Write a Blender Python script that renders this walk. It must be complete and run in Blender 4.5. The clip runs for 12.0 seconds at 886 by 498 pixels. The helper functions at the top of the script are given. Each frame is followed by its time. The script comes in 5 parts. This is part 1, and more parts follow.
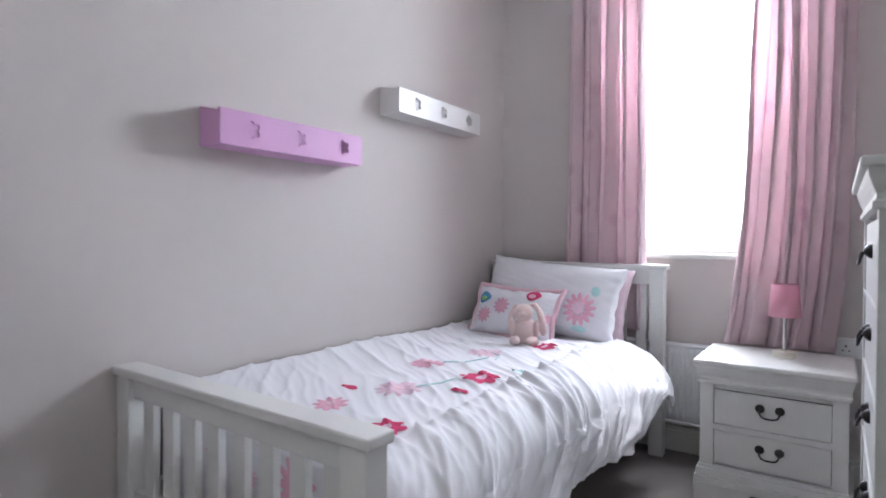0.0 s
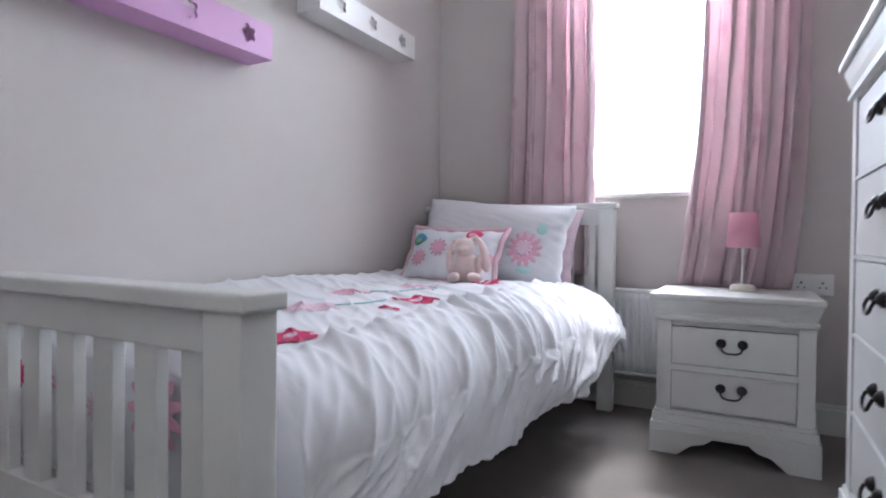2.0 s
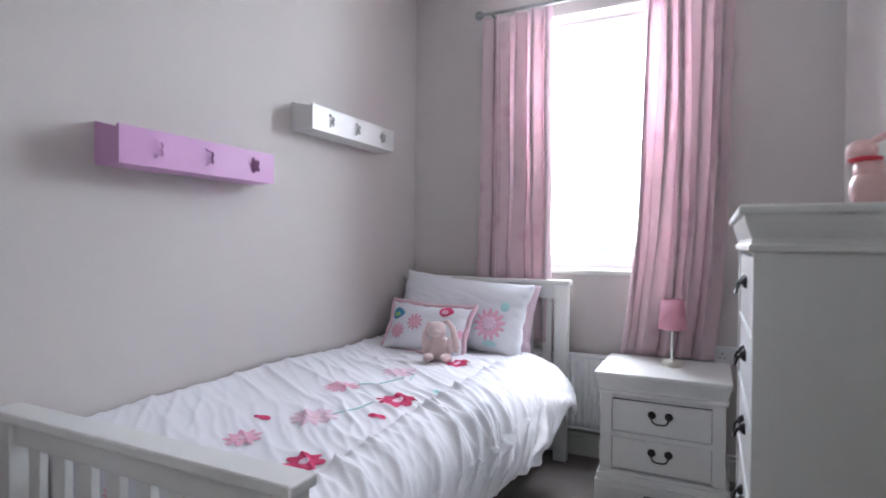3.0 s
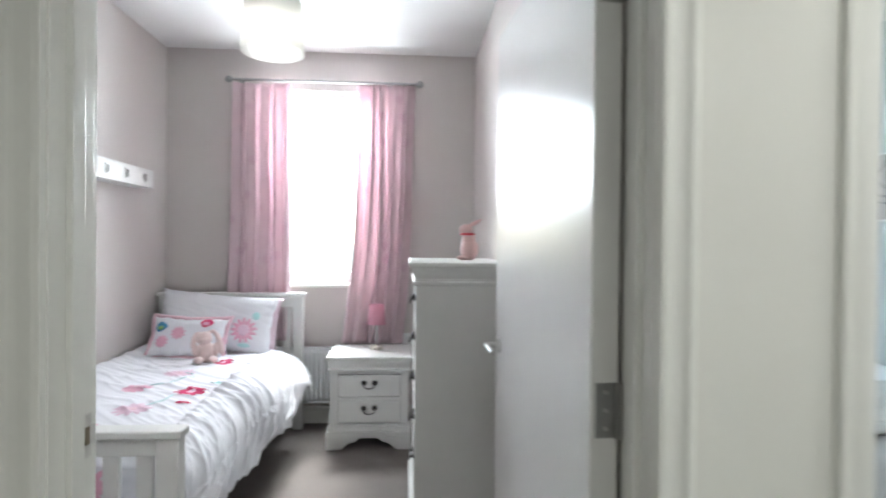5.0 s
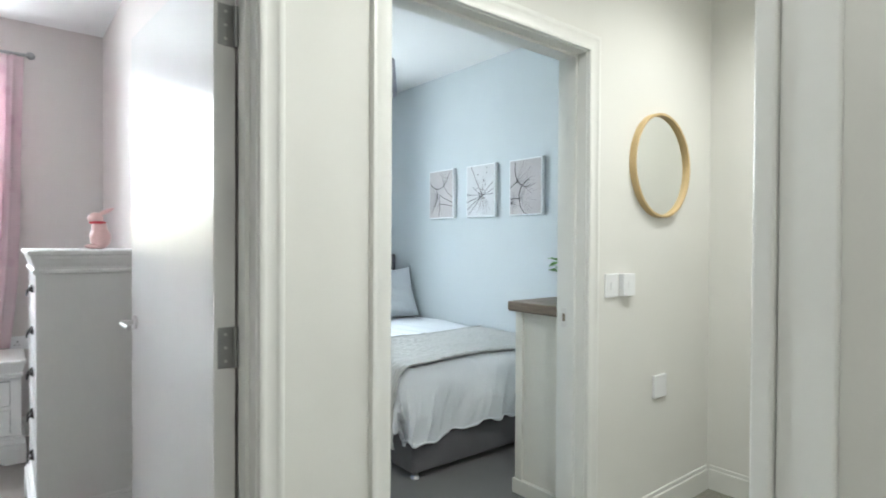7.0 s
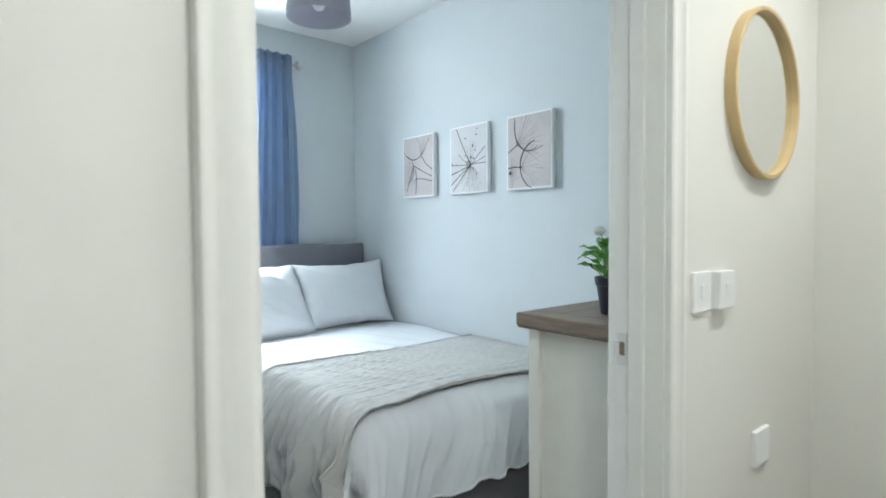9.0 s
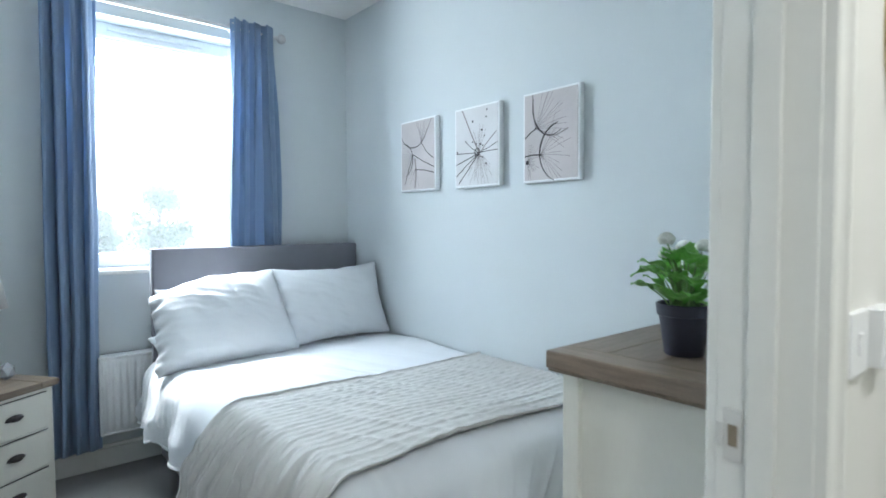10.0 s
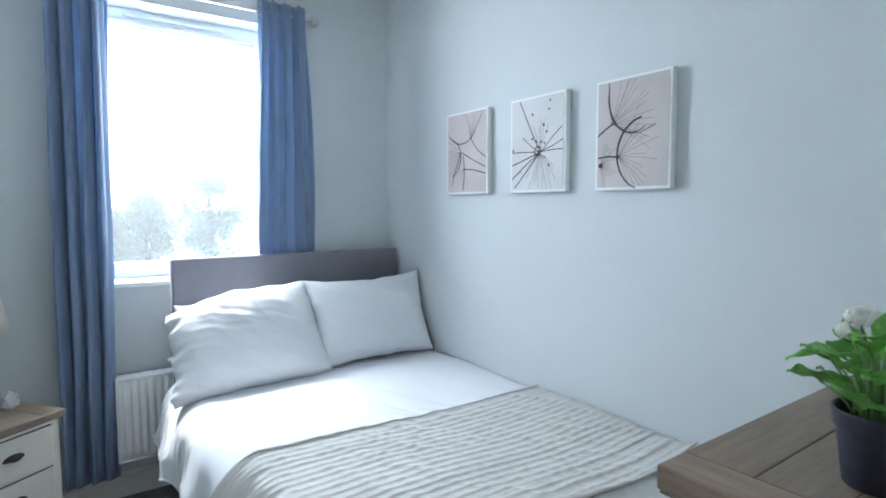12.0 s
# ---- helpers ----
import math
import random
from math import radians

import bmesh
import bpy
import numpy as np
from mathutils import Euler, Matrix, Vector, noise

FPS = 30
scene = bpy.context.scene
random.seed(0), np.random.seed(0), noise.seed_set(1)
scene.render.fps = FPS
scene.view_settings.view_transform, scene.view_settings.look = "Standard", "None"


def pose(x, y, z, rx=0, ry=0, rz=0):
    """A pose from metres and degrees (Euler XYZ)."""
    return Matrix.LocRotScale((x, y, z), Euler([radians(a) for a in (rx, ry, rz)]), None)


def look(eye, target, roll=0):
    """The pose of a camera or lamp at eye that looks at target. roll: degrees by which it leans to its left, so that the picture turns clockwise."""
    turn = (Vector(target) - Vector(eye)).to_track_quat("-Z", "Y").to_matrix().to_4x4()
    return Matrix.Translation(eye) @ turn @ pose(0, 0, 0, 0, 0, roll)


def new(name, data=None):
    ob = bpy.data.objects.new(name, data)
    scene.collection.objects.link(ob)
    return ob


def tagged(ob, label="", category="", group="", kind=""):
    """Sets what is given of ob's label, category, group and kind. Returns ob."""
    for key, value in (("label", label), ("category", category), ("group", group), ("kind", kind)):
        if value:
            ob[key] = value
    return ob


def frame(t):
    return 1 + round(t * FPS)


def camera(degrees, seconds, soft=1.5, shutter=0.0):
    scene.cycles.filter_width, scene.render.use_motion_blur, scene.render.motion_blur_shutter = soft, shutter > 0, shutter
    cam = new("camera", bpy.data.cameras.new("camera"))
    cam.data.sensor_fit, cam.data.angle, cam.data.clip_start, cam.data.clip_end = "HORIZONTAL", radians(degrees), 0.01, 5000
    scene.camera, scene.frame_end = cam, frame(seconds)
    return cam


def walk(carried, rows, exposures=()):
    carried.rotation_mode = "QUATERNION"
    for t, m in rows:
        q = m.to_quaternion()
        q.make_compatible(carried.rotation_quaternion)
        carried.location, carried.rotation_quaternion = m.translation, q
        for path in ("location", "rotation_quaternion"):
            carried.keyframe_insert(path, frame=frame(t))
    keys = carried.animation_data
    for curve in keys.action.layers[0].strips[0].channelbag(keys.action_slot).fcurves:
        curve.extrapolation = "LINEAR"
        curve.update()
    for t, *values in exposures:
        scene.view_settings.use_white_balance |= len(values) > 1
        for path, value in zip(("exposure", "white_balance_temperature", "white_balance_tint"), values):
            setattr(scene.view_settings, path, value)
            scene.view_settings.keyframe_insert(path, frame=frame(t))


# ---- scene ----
cam = camera(77.6, 12.0, 1.7, 0.5)
PATH = [
    (0, (0.385, -0.149, 1.081), (-0.781, 1.476, 1.049), 0.2),
    (0.5, (0.280, 0.014, 0.992), (-0.832, 1.676, 0.956), 0.3),
    (1, (0.192, 0.166, 0.874), (-0.871, 1.860, 0.845), 0.2),
    (1.3, (0.158, 0.209, 0.782), (-0.866, 1.927, 0.755), 0.1),
    (1.5, (0.156, 0.209, 0.741), (-0.850, 1.937, 0.713), 0.3),
    (2, (0.212, 0.127, 0.783), (-0.750, 1.880, 0.751), 0.5),
    (2.5, (0.295, 0.008, 0.993), (-0.624, 1.784, 0.957), 0.6),
    (2.7, (0.342, -0.057, 1.067), (-0.569, 1.723, 1.04), 0.5),
    (4.3, (0.397, -0.847, 1.315), (0.05, 1.122, 1.292), 0.9),
    (4.5, (0.398, -0.938, 1.308), (0.191, 1.051, 1.291), 0.8),
    (5, (0.403, -1.209, 1.324), (0.536, 0.787, 1.302), 0.6),
    (5.5, (0.372, -1.455, 1.343), (0.875, 0.481, 1.317), 0.6),
    (6, (0.33, -1.608, 1.356), (1.173, 0.206, 1.33), 0.5),
    (6.5, (0.294, -1.663, 1.328), (1.411, -0.004, 1.301), 0.5),
    (7, (0.328, -1.656, 1.282), (1.583, -0.099, 1.257), 0.3),
    (7.2, (0.373, -1.629, 1.269), (1.644, -0.085, 1.242), 0.4),
    (9, (0.979, -0.907, 1.258), (2.278, 0.612, 1.191), -0.4),
    (9.5, (1.159, -0.712, 1.264), (2.453, 0.81, 1.178), -0.4),
    (10, (1.312, -0.525, 1.289), (2.598, 1.003, 1.2), -0.3),
    (10.5, (1.429, -0.402, 1.353), (2.686, 1.15, 1.234), -0.3),
    (11, (1.493, -0.311, 1.407), (2.719, 1.262, 1.255), -0.3),
    (11.5, (1.535, -0.24, 1.43), (2.724, 1.36, 1.273), -0.3),
    (12, (1.544, -0.191, 1.413), (2.702, 1.433, 1.264), -0.1),
]
EXPOSURES = [(0, 2.6, 6050, 12), (1.0, 2.5, 6000, 12), (2.7, 2.5, 6000, 12), (4.3, 2.8, 6200, 8), (5.0, 2.97, 6250, 6), (5.5, 3.08, 6250, 5), (7.2, 3.36, 6200, 5), (9.0, 3.34, 6150, 5), (10.0, 3.28, 6000, 6), (10.5, 3.23, 6000, 8), (12, 3.17, 6000, 9)]
walk(cam, [(t, look(eye, target, roll)) for t, eye, target, roll in PATH], EXPOSURES)

# ---- plan (metres) ----
CEIL = 2.70                      # ceiling height
LX, PX0, PX1, RX = -1.315, 0.90, 1.00, 3.29   # side wall, party wall, far side wall
WY, FY = 2.86, 3.14              # window wall, inner and outer face
DY0, DY1 = -0.285, -0.155          # door wall, landing face and room face
HX = 3.225                       # landing end wall
W1 = (-0.62, 0.24, 1.02, 2.42)   # window openings x0, x1, z0, z1
W2 = (1.68, 2.58, 1.06, 2.40)
D1 = (-0.17, 0.83, 2.05)         # door openings x0, x1, height
D2 = (1.230, 2.170, 2.05)
NS2 = (1.565, 2.42, 36.0)          # bedside cabinet, front right corner and turn
LAMP2 = (1.285, 2.53, 0.6225)

# ---- light ----
world = bpy.data.worlds.new("sky")
scene.world = world
world.use_nodes = True
wn = world.node_tree.nodes
sky = wn.new("ShaderNodeTexSky")
sky.sky_type = "NISHITA"
sky.sun_disc = False
sky.sun_elevation = radians(56)
sky.sun_rotation = radians(-20)
sky.air_density, sky.dust_density = 1.0, 1.5
wn["Background"].inputs["Strength"].default_value = 0.15
world.node_tree.links.new(sky.outputs["Color"], wn["Background"].inputs["Color"])

sun_data = bpy.data.lights.new("sun", "SUN")
sun_data.energy, sun_data.angle, sun_data.color = 0.7, radians(10), (1.0, 0.97, 0.93)
sun = new("sun", sun_data)
sun.matrix_world = look((1.0, 9.0, 12.0), (1.6, 1.5, 0.6))


def area_lamp(name, x0, x1, z0, z1, y, power, color, drop=0.9):
    """Daylight that comes in through a window's opening."""
    d = bpy.data.lights.new(name, "AREA")
    d.shape, d.size, d.size_y, d.energy, d.color = "RECTANGLE", x1 - x0, z1 - z0, power, color
    ob = new(name, d)
    ob.matrix_world = look(((x0 + x1) / 2, y, (z0 + z1) / 2), ((x0 + x1) / 2, 0, (z0 + z1) / 2 - drop))
    return ob


area_lamp("window_daylight", W1[0] + 0.02, W1[1] - 0.02, 1.75, W1[3] - 0.02, 3.10, 8.5, (0.90, 0.95, 1.0))
area_lamp("window_daylight", W2[0] + 0.02, W2[1] - 0.02, 1.75, W2[3] - 0.02, 3.10, 4.8, (0.88, 0.95, 1.0), 1.7)


def spot_lamp(name, at, power, color, size=0.03, angle=130):
    d = bpy.data.lights.new(name, "SPOT")
    d.energy, d.color, d.shadow_soft_size, d.spot_size, d.spot_blend = power, color, size, radians(angle), 1.0
    ob = new(name, d)
    ob.matrix_world = look(at, (at[0], at[1] + 0.001, 0))
    return ob


WARM = (1.0, 0.965, 0.91)
DOWNLIGHTS = ((2.62, -1.02), (1.35, -1.05), (0.30, -1.75))
for sx, sy in DOWNLIGHTS:
    spot_lamp("downlight_beam", (sx, sy, CEIL - 0.03), 5.8, WARM, 0.04, 152)


# ---- materials ----
def material(name, color, rough=0.6, metal=0.0, vary=0.06, scale=6.0, fine=140.0, bump=0.08, sheen=0.0, stretch=(1, 1, 1),
             coat=0.0, through_light=0.0, spec=0.5):
    """A surface with broad patches, fine grain and slight relief."""
    m = bpy.data.materials.new(name)
    m.use_nodes = True
    nt = m.node_tree
    n, l = nt.nodes, nt.links
    b = n["Principled BSDF"]
    co = n.new("ShaderNodeTexCoord")
    mp = n.new("ShaderNodeMapping")
    mp.inputs["Scale"].default_value = stretch
    l.new(co.outputs["Object"], mp.inputs["Vector"])
    broad, grain = n.new("ShaderNodeTexNoise"), n.new("ShaderNodeTexNoise")
    broad.inputs["Scale"].default_value, grain.inputs["Scale"].default_value = scale, fine
    broad.inputs["Detail"].default_value, grain.inputs["Detail"].default_value = 4, 3
    l.new(mp.outputs["Vector"], broad.inputs["Vector"])
    l.new(mp.outputs["Vector"], grain.inputs["Vector"])
    mix = n.new("ShaderNodeMix")
    mix.data_type = "FLOAT"
    mix.inputs[0].default_value = 0.45
    l.new(broad.outputs["Fac"], mix.inputs[2])
    l.new(grain.outputs["Fac"], mix.inputs[3])
    ramp = n.new("ShaderNodeValToRGB")
    e = ramp.color_ramp.elements
    e[0].position, e[1].position = 0.3, 0.7
    e[0].color = (*[max(0.0, c * (1 - vary)) for c in color], 1)
    e[1].color = (*[min(1.0, c * (1 + vary)) for c in color], 1)
    l.new(mix.outputs[0], ramp.inputs["Fac"])
    l.new(ramp.outputs["Color"], b.inputs["Base Color"])
    b.inputs["Roughness"].default_value, b.inputs["Metallic"].default_value = rough, metal
    b.inputs["Sheen Weight"].default_value, b.inputs["Coat Weight"].default_value = sheen, coat
    b.inputs["Specular IOR Level"].default_value = spec
    if bump:
        bp = n.new("ShaderNodeBump")
        bp.inputs["Strength"].default_value, bp.inputs["Distance"].default_value = bump, 0.004
        l.new(mix.outputs[0], bp.inputs["Height"])
        l.new(bp.outputs["Normal"], b.inputs["Normal"])
    if through_light:
        tr, ms = n.new("ShaderNodeBsdfTranslucent"), n.new("ShaderNodeMixShader")
        l.new(ramp.outputs["Color"], tr.inputs["Color"])
        ms.inputs["Fac"].default_value = through_light
        l.new(b.outputs["BSDF"], ms.inputs[1])
        l.new(tr.outputs["BSDF"], ms.inputs[2])
        l.new(ms.outputs["Shader"], n["Material Output"].inputs["Surface"])
    return m


PAINT1 = material("greige_wall_paint", (0.605, 0.56, 0.54), 0.85, vary=0.015, scale=2.5, fine=220, bump=0.05)
PAINT2 = material("pale_blue_grey_wall_paint", (0.60, 0.635, 0.65), 0.85, vary=0.015, scale=2.5, fine=220, bump=0.05)
PAINT3 = material("cream_wall_paint", (0.74, 0.735, 0.70), 0.85, vary=0.015, scale=2.5, fine=220, bump=0.05)
CEILING = material("ceiling_paint", (0.82, 0.81, 0.80), 0.9, vary=0.012, scale=3, fine=200, bump=0.05)
GLOSS = material("white_gloss_paint", (0.76, 0.76, 0.73), 0.32, vary=0.012, scale=8, fine=90, bump=0.03)
DOORP = material("satin_white_door_paint", (0.74, 0.73, 0.72), 0.27, vary=0.015, scale=5, fine=80, bump=0.05, stretch=(1, 1, 0.25), spec=0.4)
UPVC = material("white_plastic", (0.82, 0.83, 0.84), 0.35, vary=0.01, scale=9, fine=120, bump=0.02)
CARPET = material("taupe_carpet", (0.165, 0.142, 0.13), 0.95, vary=0.18, scale=3, fine=420, bump=0.9, sheen=0.15)
CARPET2 = material("grey_carpet", (0.15, 0.145, 0.145), 0.95, vary=0.18, scale=3, fine=420, bump=0.9, sheen=0.4)
CARPET3 = material("flecked_grey_brown_carpet", (0.23, 0.225, 0.185), 0.95, vary=0.45, scale=60, fine=420, bump=0.9, sheen=0.3)
CHROME = material("brushed_steel", (0.62, 0.61, 0.60), 0.28, 1.0, vary=0.05, scale=30, fine=300, bump=0.03)
STEEL = material("dull_hinge_steel", (0.36, 0.36, 0.36), 0.42, 0.9, vary=0.08, scale=30, fine=300, bump=0.03)
BRONZE = material("dark_bronze_metal", (0.035, 0.03, 0.03), 0.4, 0.7, vary=0.2, scale=40, fine=300, bump=0.05)
SATIN = material("satin_steel", (0.72, 0.71, 0.69), 0.5, 0.6, vary=0.05, scale=30, fine=300, bump=0.03)
# near-black for gaps and slots, their shade put into the colour
DARK = material("painted_recess_shade", (0.03, 0.03, 0.03), 0.9, vary=0.1)


# ---- mesh helpers ----
def box(bm, x0, x1, y0, y1, z0, z1, bevel=0.0, seg=2):
    m = Matrix.LocRotScale(((x0 + x1) / 2, (y0 + y1) / 2, (z0 + z1) / 2), None, (abs(x1 - x0), abs(y1 - y0), abs(z1 - z0)))
    made = bmesh.ops.create_cube(bm, size=1.0, matrix=m)["verts"]
    if bevel:
        edges = {e for v in made for e in v.link_edges}
        bmesh.ops.bevel(bm, geom=list(edges), offset=bevel, segments=seg, profile=0.6, affect="EDGES")
    return bm


def boxes(*rows, bevel=0.0, seg=2):
    bm = bmesh.new()
    for r in rows:
        box(bm, *r, bevel=bevel, seg=seg)
    return bm


def cyl(bm, p, q, r0, r1=None, seg=20):
    """A round bar from p to q."""
    p, q = Vector(p), Vector(q)
    d = q - p
    m = Matrix.Translation((p + q) / 2) @ d.to_track_quat("Z", "Y").to_matrix().to_4x4()
    bmesh.ops.create_cone(bm, cap_ends=True, segments=seg, radius1=r0, radius2=r0 if r1 is None else r1, depth=d.length, matrix=m)
    return bm


def lathe(bm, profile, at=(0, 0, 0), seg=32, m=Matrix()):
    """Turn a profile of (radius, height) about z."""
    rings = []
    for r, z in profile:
        rings.append([bm.verts.new(m @ (Vector(at) + Vector((r * math.cos(2 * math.pi * i / seg), r * math.sin(2 * math.pi * i / seg), z)))) for i in range(seg)])
    for a, b in zip(rings, rings[1:]):
        for i in range(seg):
            bm.faces.new((a[i], a[(i + 1) % seg], b[(i + 1) % seg], b[i]))
    for ring, flip in ((rings[0], True), (rings[-1], False)):
        if len(ring) > 2 and profile[0 if flip else -1][0] > 1e-5:
            bm.faces.new(ring[::-1] if flip else ring)
    return bm


def tube(bm, pts, r, seg=8):
    """A round bar through points; r may be one radius or one for each point."""
    pts = [Vector(p) for p in pts]
    rs = r if isinstance(r, (list, tuple)) else [r] * len(pts)
    rings = []
    for i, p in enumerate(pts):
        d = (pts[min(i + 1, len(pts) - 1)] - pts[max(i - 1, 0)]).normalized()
        a = d.orthogonal().normalized() if i == 0 else (a - d * a.dot(d)).normalized()
        b = d.cross(a)
        rings.append([bm.verts.new(p + rs[i] * (math.cos(t) * a + math.sin(t) * b)) for t in [2 * math.pi * k / seg for k in range(seg)]])
    for u, v in zip(rings, rings[1:]):
        for k in range(seg):
            bm.faces.new((u[k], u[(k + 1) % seg], v[(k + 1) % seg], v[k]))
    bm.faces.new(rings[0][::-1])
    bm.faces.new(rings[-1])
    return bm


def sheet(nu, nv, fn):
    """A grid surface from fn(u, v), with u and v from 0 to 1."""
    bm = bmesh.new()
    g = [[bm.verts.new(fn(i / nu, j / nv)) for j in range(nv + 1)] for i in range(nu + 1)]
    for i in range(nu):
        for j in range(nv):
            bm.faces.new((g[i][j], g[i + 1][j], g[i + 1][j + 1], g[i][j + 1]))
    return bm


def prism(bm, outline, y0, y1, axis="y"):
    """A flat outline of (a, z) pushed through from y0 to y1 along an axis."""
    def at(a, z, d):
        return (a, d, z) if axis == "y" else (d, a, z)
    f = [bm.verts.new(at(a, z, y0)) for a, z in outline]
    b = [bm.verts.new(at(a, z, y1)) for a, z in outline]
    n = len(outline)
    for i in range(n):
        bm.faces.new((f[i], f[(i + 1) % n], b[(i + 1) % n], b[i]))
    bm.faces.new(f[::-1])
    bm.faces.new(b)
    return bm


def part(name, bm, mat, parent=None, label="", smooth=False, thick=0.0):
    me = bpy.data.meshes.new(name)
    bmesh.ops.recalc_face_normals(bm, faces=bm.faces)
    bm.to_mesh(me)
    bm.free()
    me.materials.append(mat)
    ob = new(name, me)
    if smooth:
        me.polygons.foreach_set("use_smooth", [True] * len(me.polygons))
        if smooth != "all":
            me.set_sharp_from_angle(angle=radians(40))
    if thick:
        s = ob.modifiers.new("thickness", "SOLIDIFY")
        s.thickness = thick
    if parent:
        ob.parent = parent
    if label:
        tagged(ob, label)
    return ob


def thing(name, at, label, category, group="", turn=0, kind=""):
    ob = new(name)
    ob.matrix_world = pose(*at, 0, 0, turn)
    ob.empty_display_size = 0.1
    return tagged(ob, label, category, group, kind)


def structure(name, bm, mat, label, category, smooth=False):
    return tagged(part(name, bm, mat, smooth=smooth), label, category, kind="structure")


def wob(x, y, z=0.0, s=1.0):
    return noise.noise(Vector((x * s, y * s, z * s)))


# ---- structure ----
def wall_with_opening(x0, x1, y0, y1, o, top=CEIL):
    ox0, ox1, oz0, oz1 = o
    rows = [(x0, ox0, y0, y1, 0, top), (ox1, x1, y0, y1, 0, top), (ox0, ox1, y0, y1, oz1, top)]
    if oz0 > 0:
        rows.append((ox0, ox1, y0, y1, 0, oz0))
    return boxes(*rows)


structure("wall_window_1", wall_with_opening(LX - 0.12, (PX0 + PX1) / 2, WY, FY, W1), PAINT1, "greige painted wall with the window of the pink bedroom", "wall")
structure("wall_window_2", wall_with_opening((PX0 + PX1) / 2, RX + 0.12, WY, FY, W2), PAINT2, "pale blue grey painted wall with a window", "wall")
structure("wall_west", boxes((LX - 0.12, LX, DY0, WY, 0, CEIL)), PAINT1, "greige painted plaster wall beside the child's bed", "wall")
structure("wall_party_1", boxes((PX0, (PX0 + PX1) / 2, DY1, WY, 0, CEIL)), PAINT1, "greige painted partition wall behind the tall chest", "wall")
structure("wall_party_2", boxes(((PX0 + PX1) / 2, PX1, DY1, WY, 0, CEIL)), PAINT2, "pale blue grey painted partition wall", "wall")
structure("wall_east", boxes((RX, RX + 0.12, DY1, WY, 0, CEIL)), PAINT2, "pale blue grey painted wall with three pictures", "wall")
MID = (DY0 + DY1) / 2
structure("wall_door_1", wall_with_opening(LX, (PX0 + PX1) / 2, MID, DY1, (D1[0] - 0.03, D1[1] + 0.03, 0, D1[2] + 0.03)), PAINT1, "greige painted wall with the doorway", "wall")
structure("wall_door_2", wall_with_opening((PX0 + PX1) / 2, RX, MID, DY1, (D2[0] - 0.03, D2[1] + 0.03, 0, D2[2] + 0.03)), PAINT2, "pale blue grey painted wall with the doorway", "wall")
bm = wall_with_opening(LX - 0.12, 1.03, DY0, MID, (D1[0] - 0.03, D1[1] + 0.03, 0, D1[2] + 0.03))
for r in ((1.03, D2[0] - 0.03, DY0, MID, 0, CEIL), (D2[1] + 0.03, HX + 0.19, DY0, MID, 0, CEIL), (D2[0] - 0.03, D2[1] + 0.03, DY0, MID, D2[2] + 0.03, CEIL)):
    box(bm, *r)
structure("wall_landing_north", bm, PAINT3, "cream painted landing wall with two doorways", "wall")
structure("wall_landing_east", boxes((HX, HX + 0.12, -1.39, DY0, 0, CEIL)), PAINT3, "cream painted end wall of the landing", "wall")
structure("wall_landing_corner", boxes((1.02, HX + 0.12, -1.51, -1.39, 0, CEIL), (1.02, 1.14, -3.0, -1.51, 0, CEIL)), PAINT3, "cream painted landing wall with an outer corner", "wall")
structure("wall_landing_west", boxes((-1.10, -0.98, -3.0, DY0, 0, CEIL)), PAINT3, "cream painted side wall of the landing", "wall")
structure("wall_landing_south", boxes((-1.10, 1.14, -3.12, -3.0, 0, CEIL)), PAINT3, "cream painted wall of the landing", "wall")
structure("ceiling_1", boxes((LX - 0.12, PX0, DY1, FY, CEIL, CEIL + 0.1)), CEILING, "white painted ceiling of the pink bedroom", "ceiling")
structure("ceiling_2", boxes((PX1, RX + 0.12, DY1, FY, CEIL, CEIL + 0.1)), CEILING, "white painted ceiling of the blue bedroom", "ceiling")
structure("ceiling_3", boxes((-1.1, HX + 0.19, -3.12, DY1, CEIL + 0.003, CEIL + 0.1)), CEILING, "white painted ceiling of the landing", "ceiling")
# added out of view, shuts sky light out above the ceilings
structure("light_stop_slab", boxes((LX - 0.2, RX + 0.2, -3.2, FY + 0.1, CEIL + 0.11, CEIL + 0.2)), CEILING, "unseen plain slab added above the ceilings to stop daylight", "roof")
structure("floor_1", boxes((LX, PX0 + 0.05, DY1 - 0.03, WY, -0.1, 0)), CARPET, "taupe cut-pile carpet of the pink bedroom", "carpet")
structure("floor_2", boxes((PX1 - 0.05, RX, DY1 - 0.03, WY, -0.1, 0)), CARPET2, "mid grey cut-pile carpet of the blue bedroom", "carpet")
structure("floor_3", boxes((-1.0, HX, -3.0, DY1 - 0.034, -0.1, 0)), CARPET3, "flecked grey brown landing carpet", "carpet")


def skirting(name, runs, mat=GLOSS, h=0.125, t=0.016):
    """Boards along walls: (x0, y0, x1, y1, nx, ny) with the room's side named by nx, ny."""
    bm = bmesh.new()
    for x0, y0, x1, y1, nx, ny in runs:
        for a, b, d in ((0, h - 0.02, t), (h - 0.02, h, t * 0.6)):
            box(bm, min(x0, x1, x0 + nx * d), max(x0, x1, x0 + nx * d), min(y0, y1, y0 + ny * d), max(y0, y1, y0 + ny * d), a, b, bevel=0.003)
    structure(name, bm, mat, "white gloss painted skirting board", "skirting board")


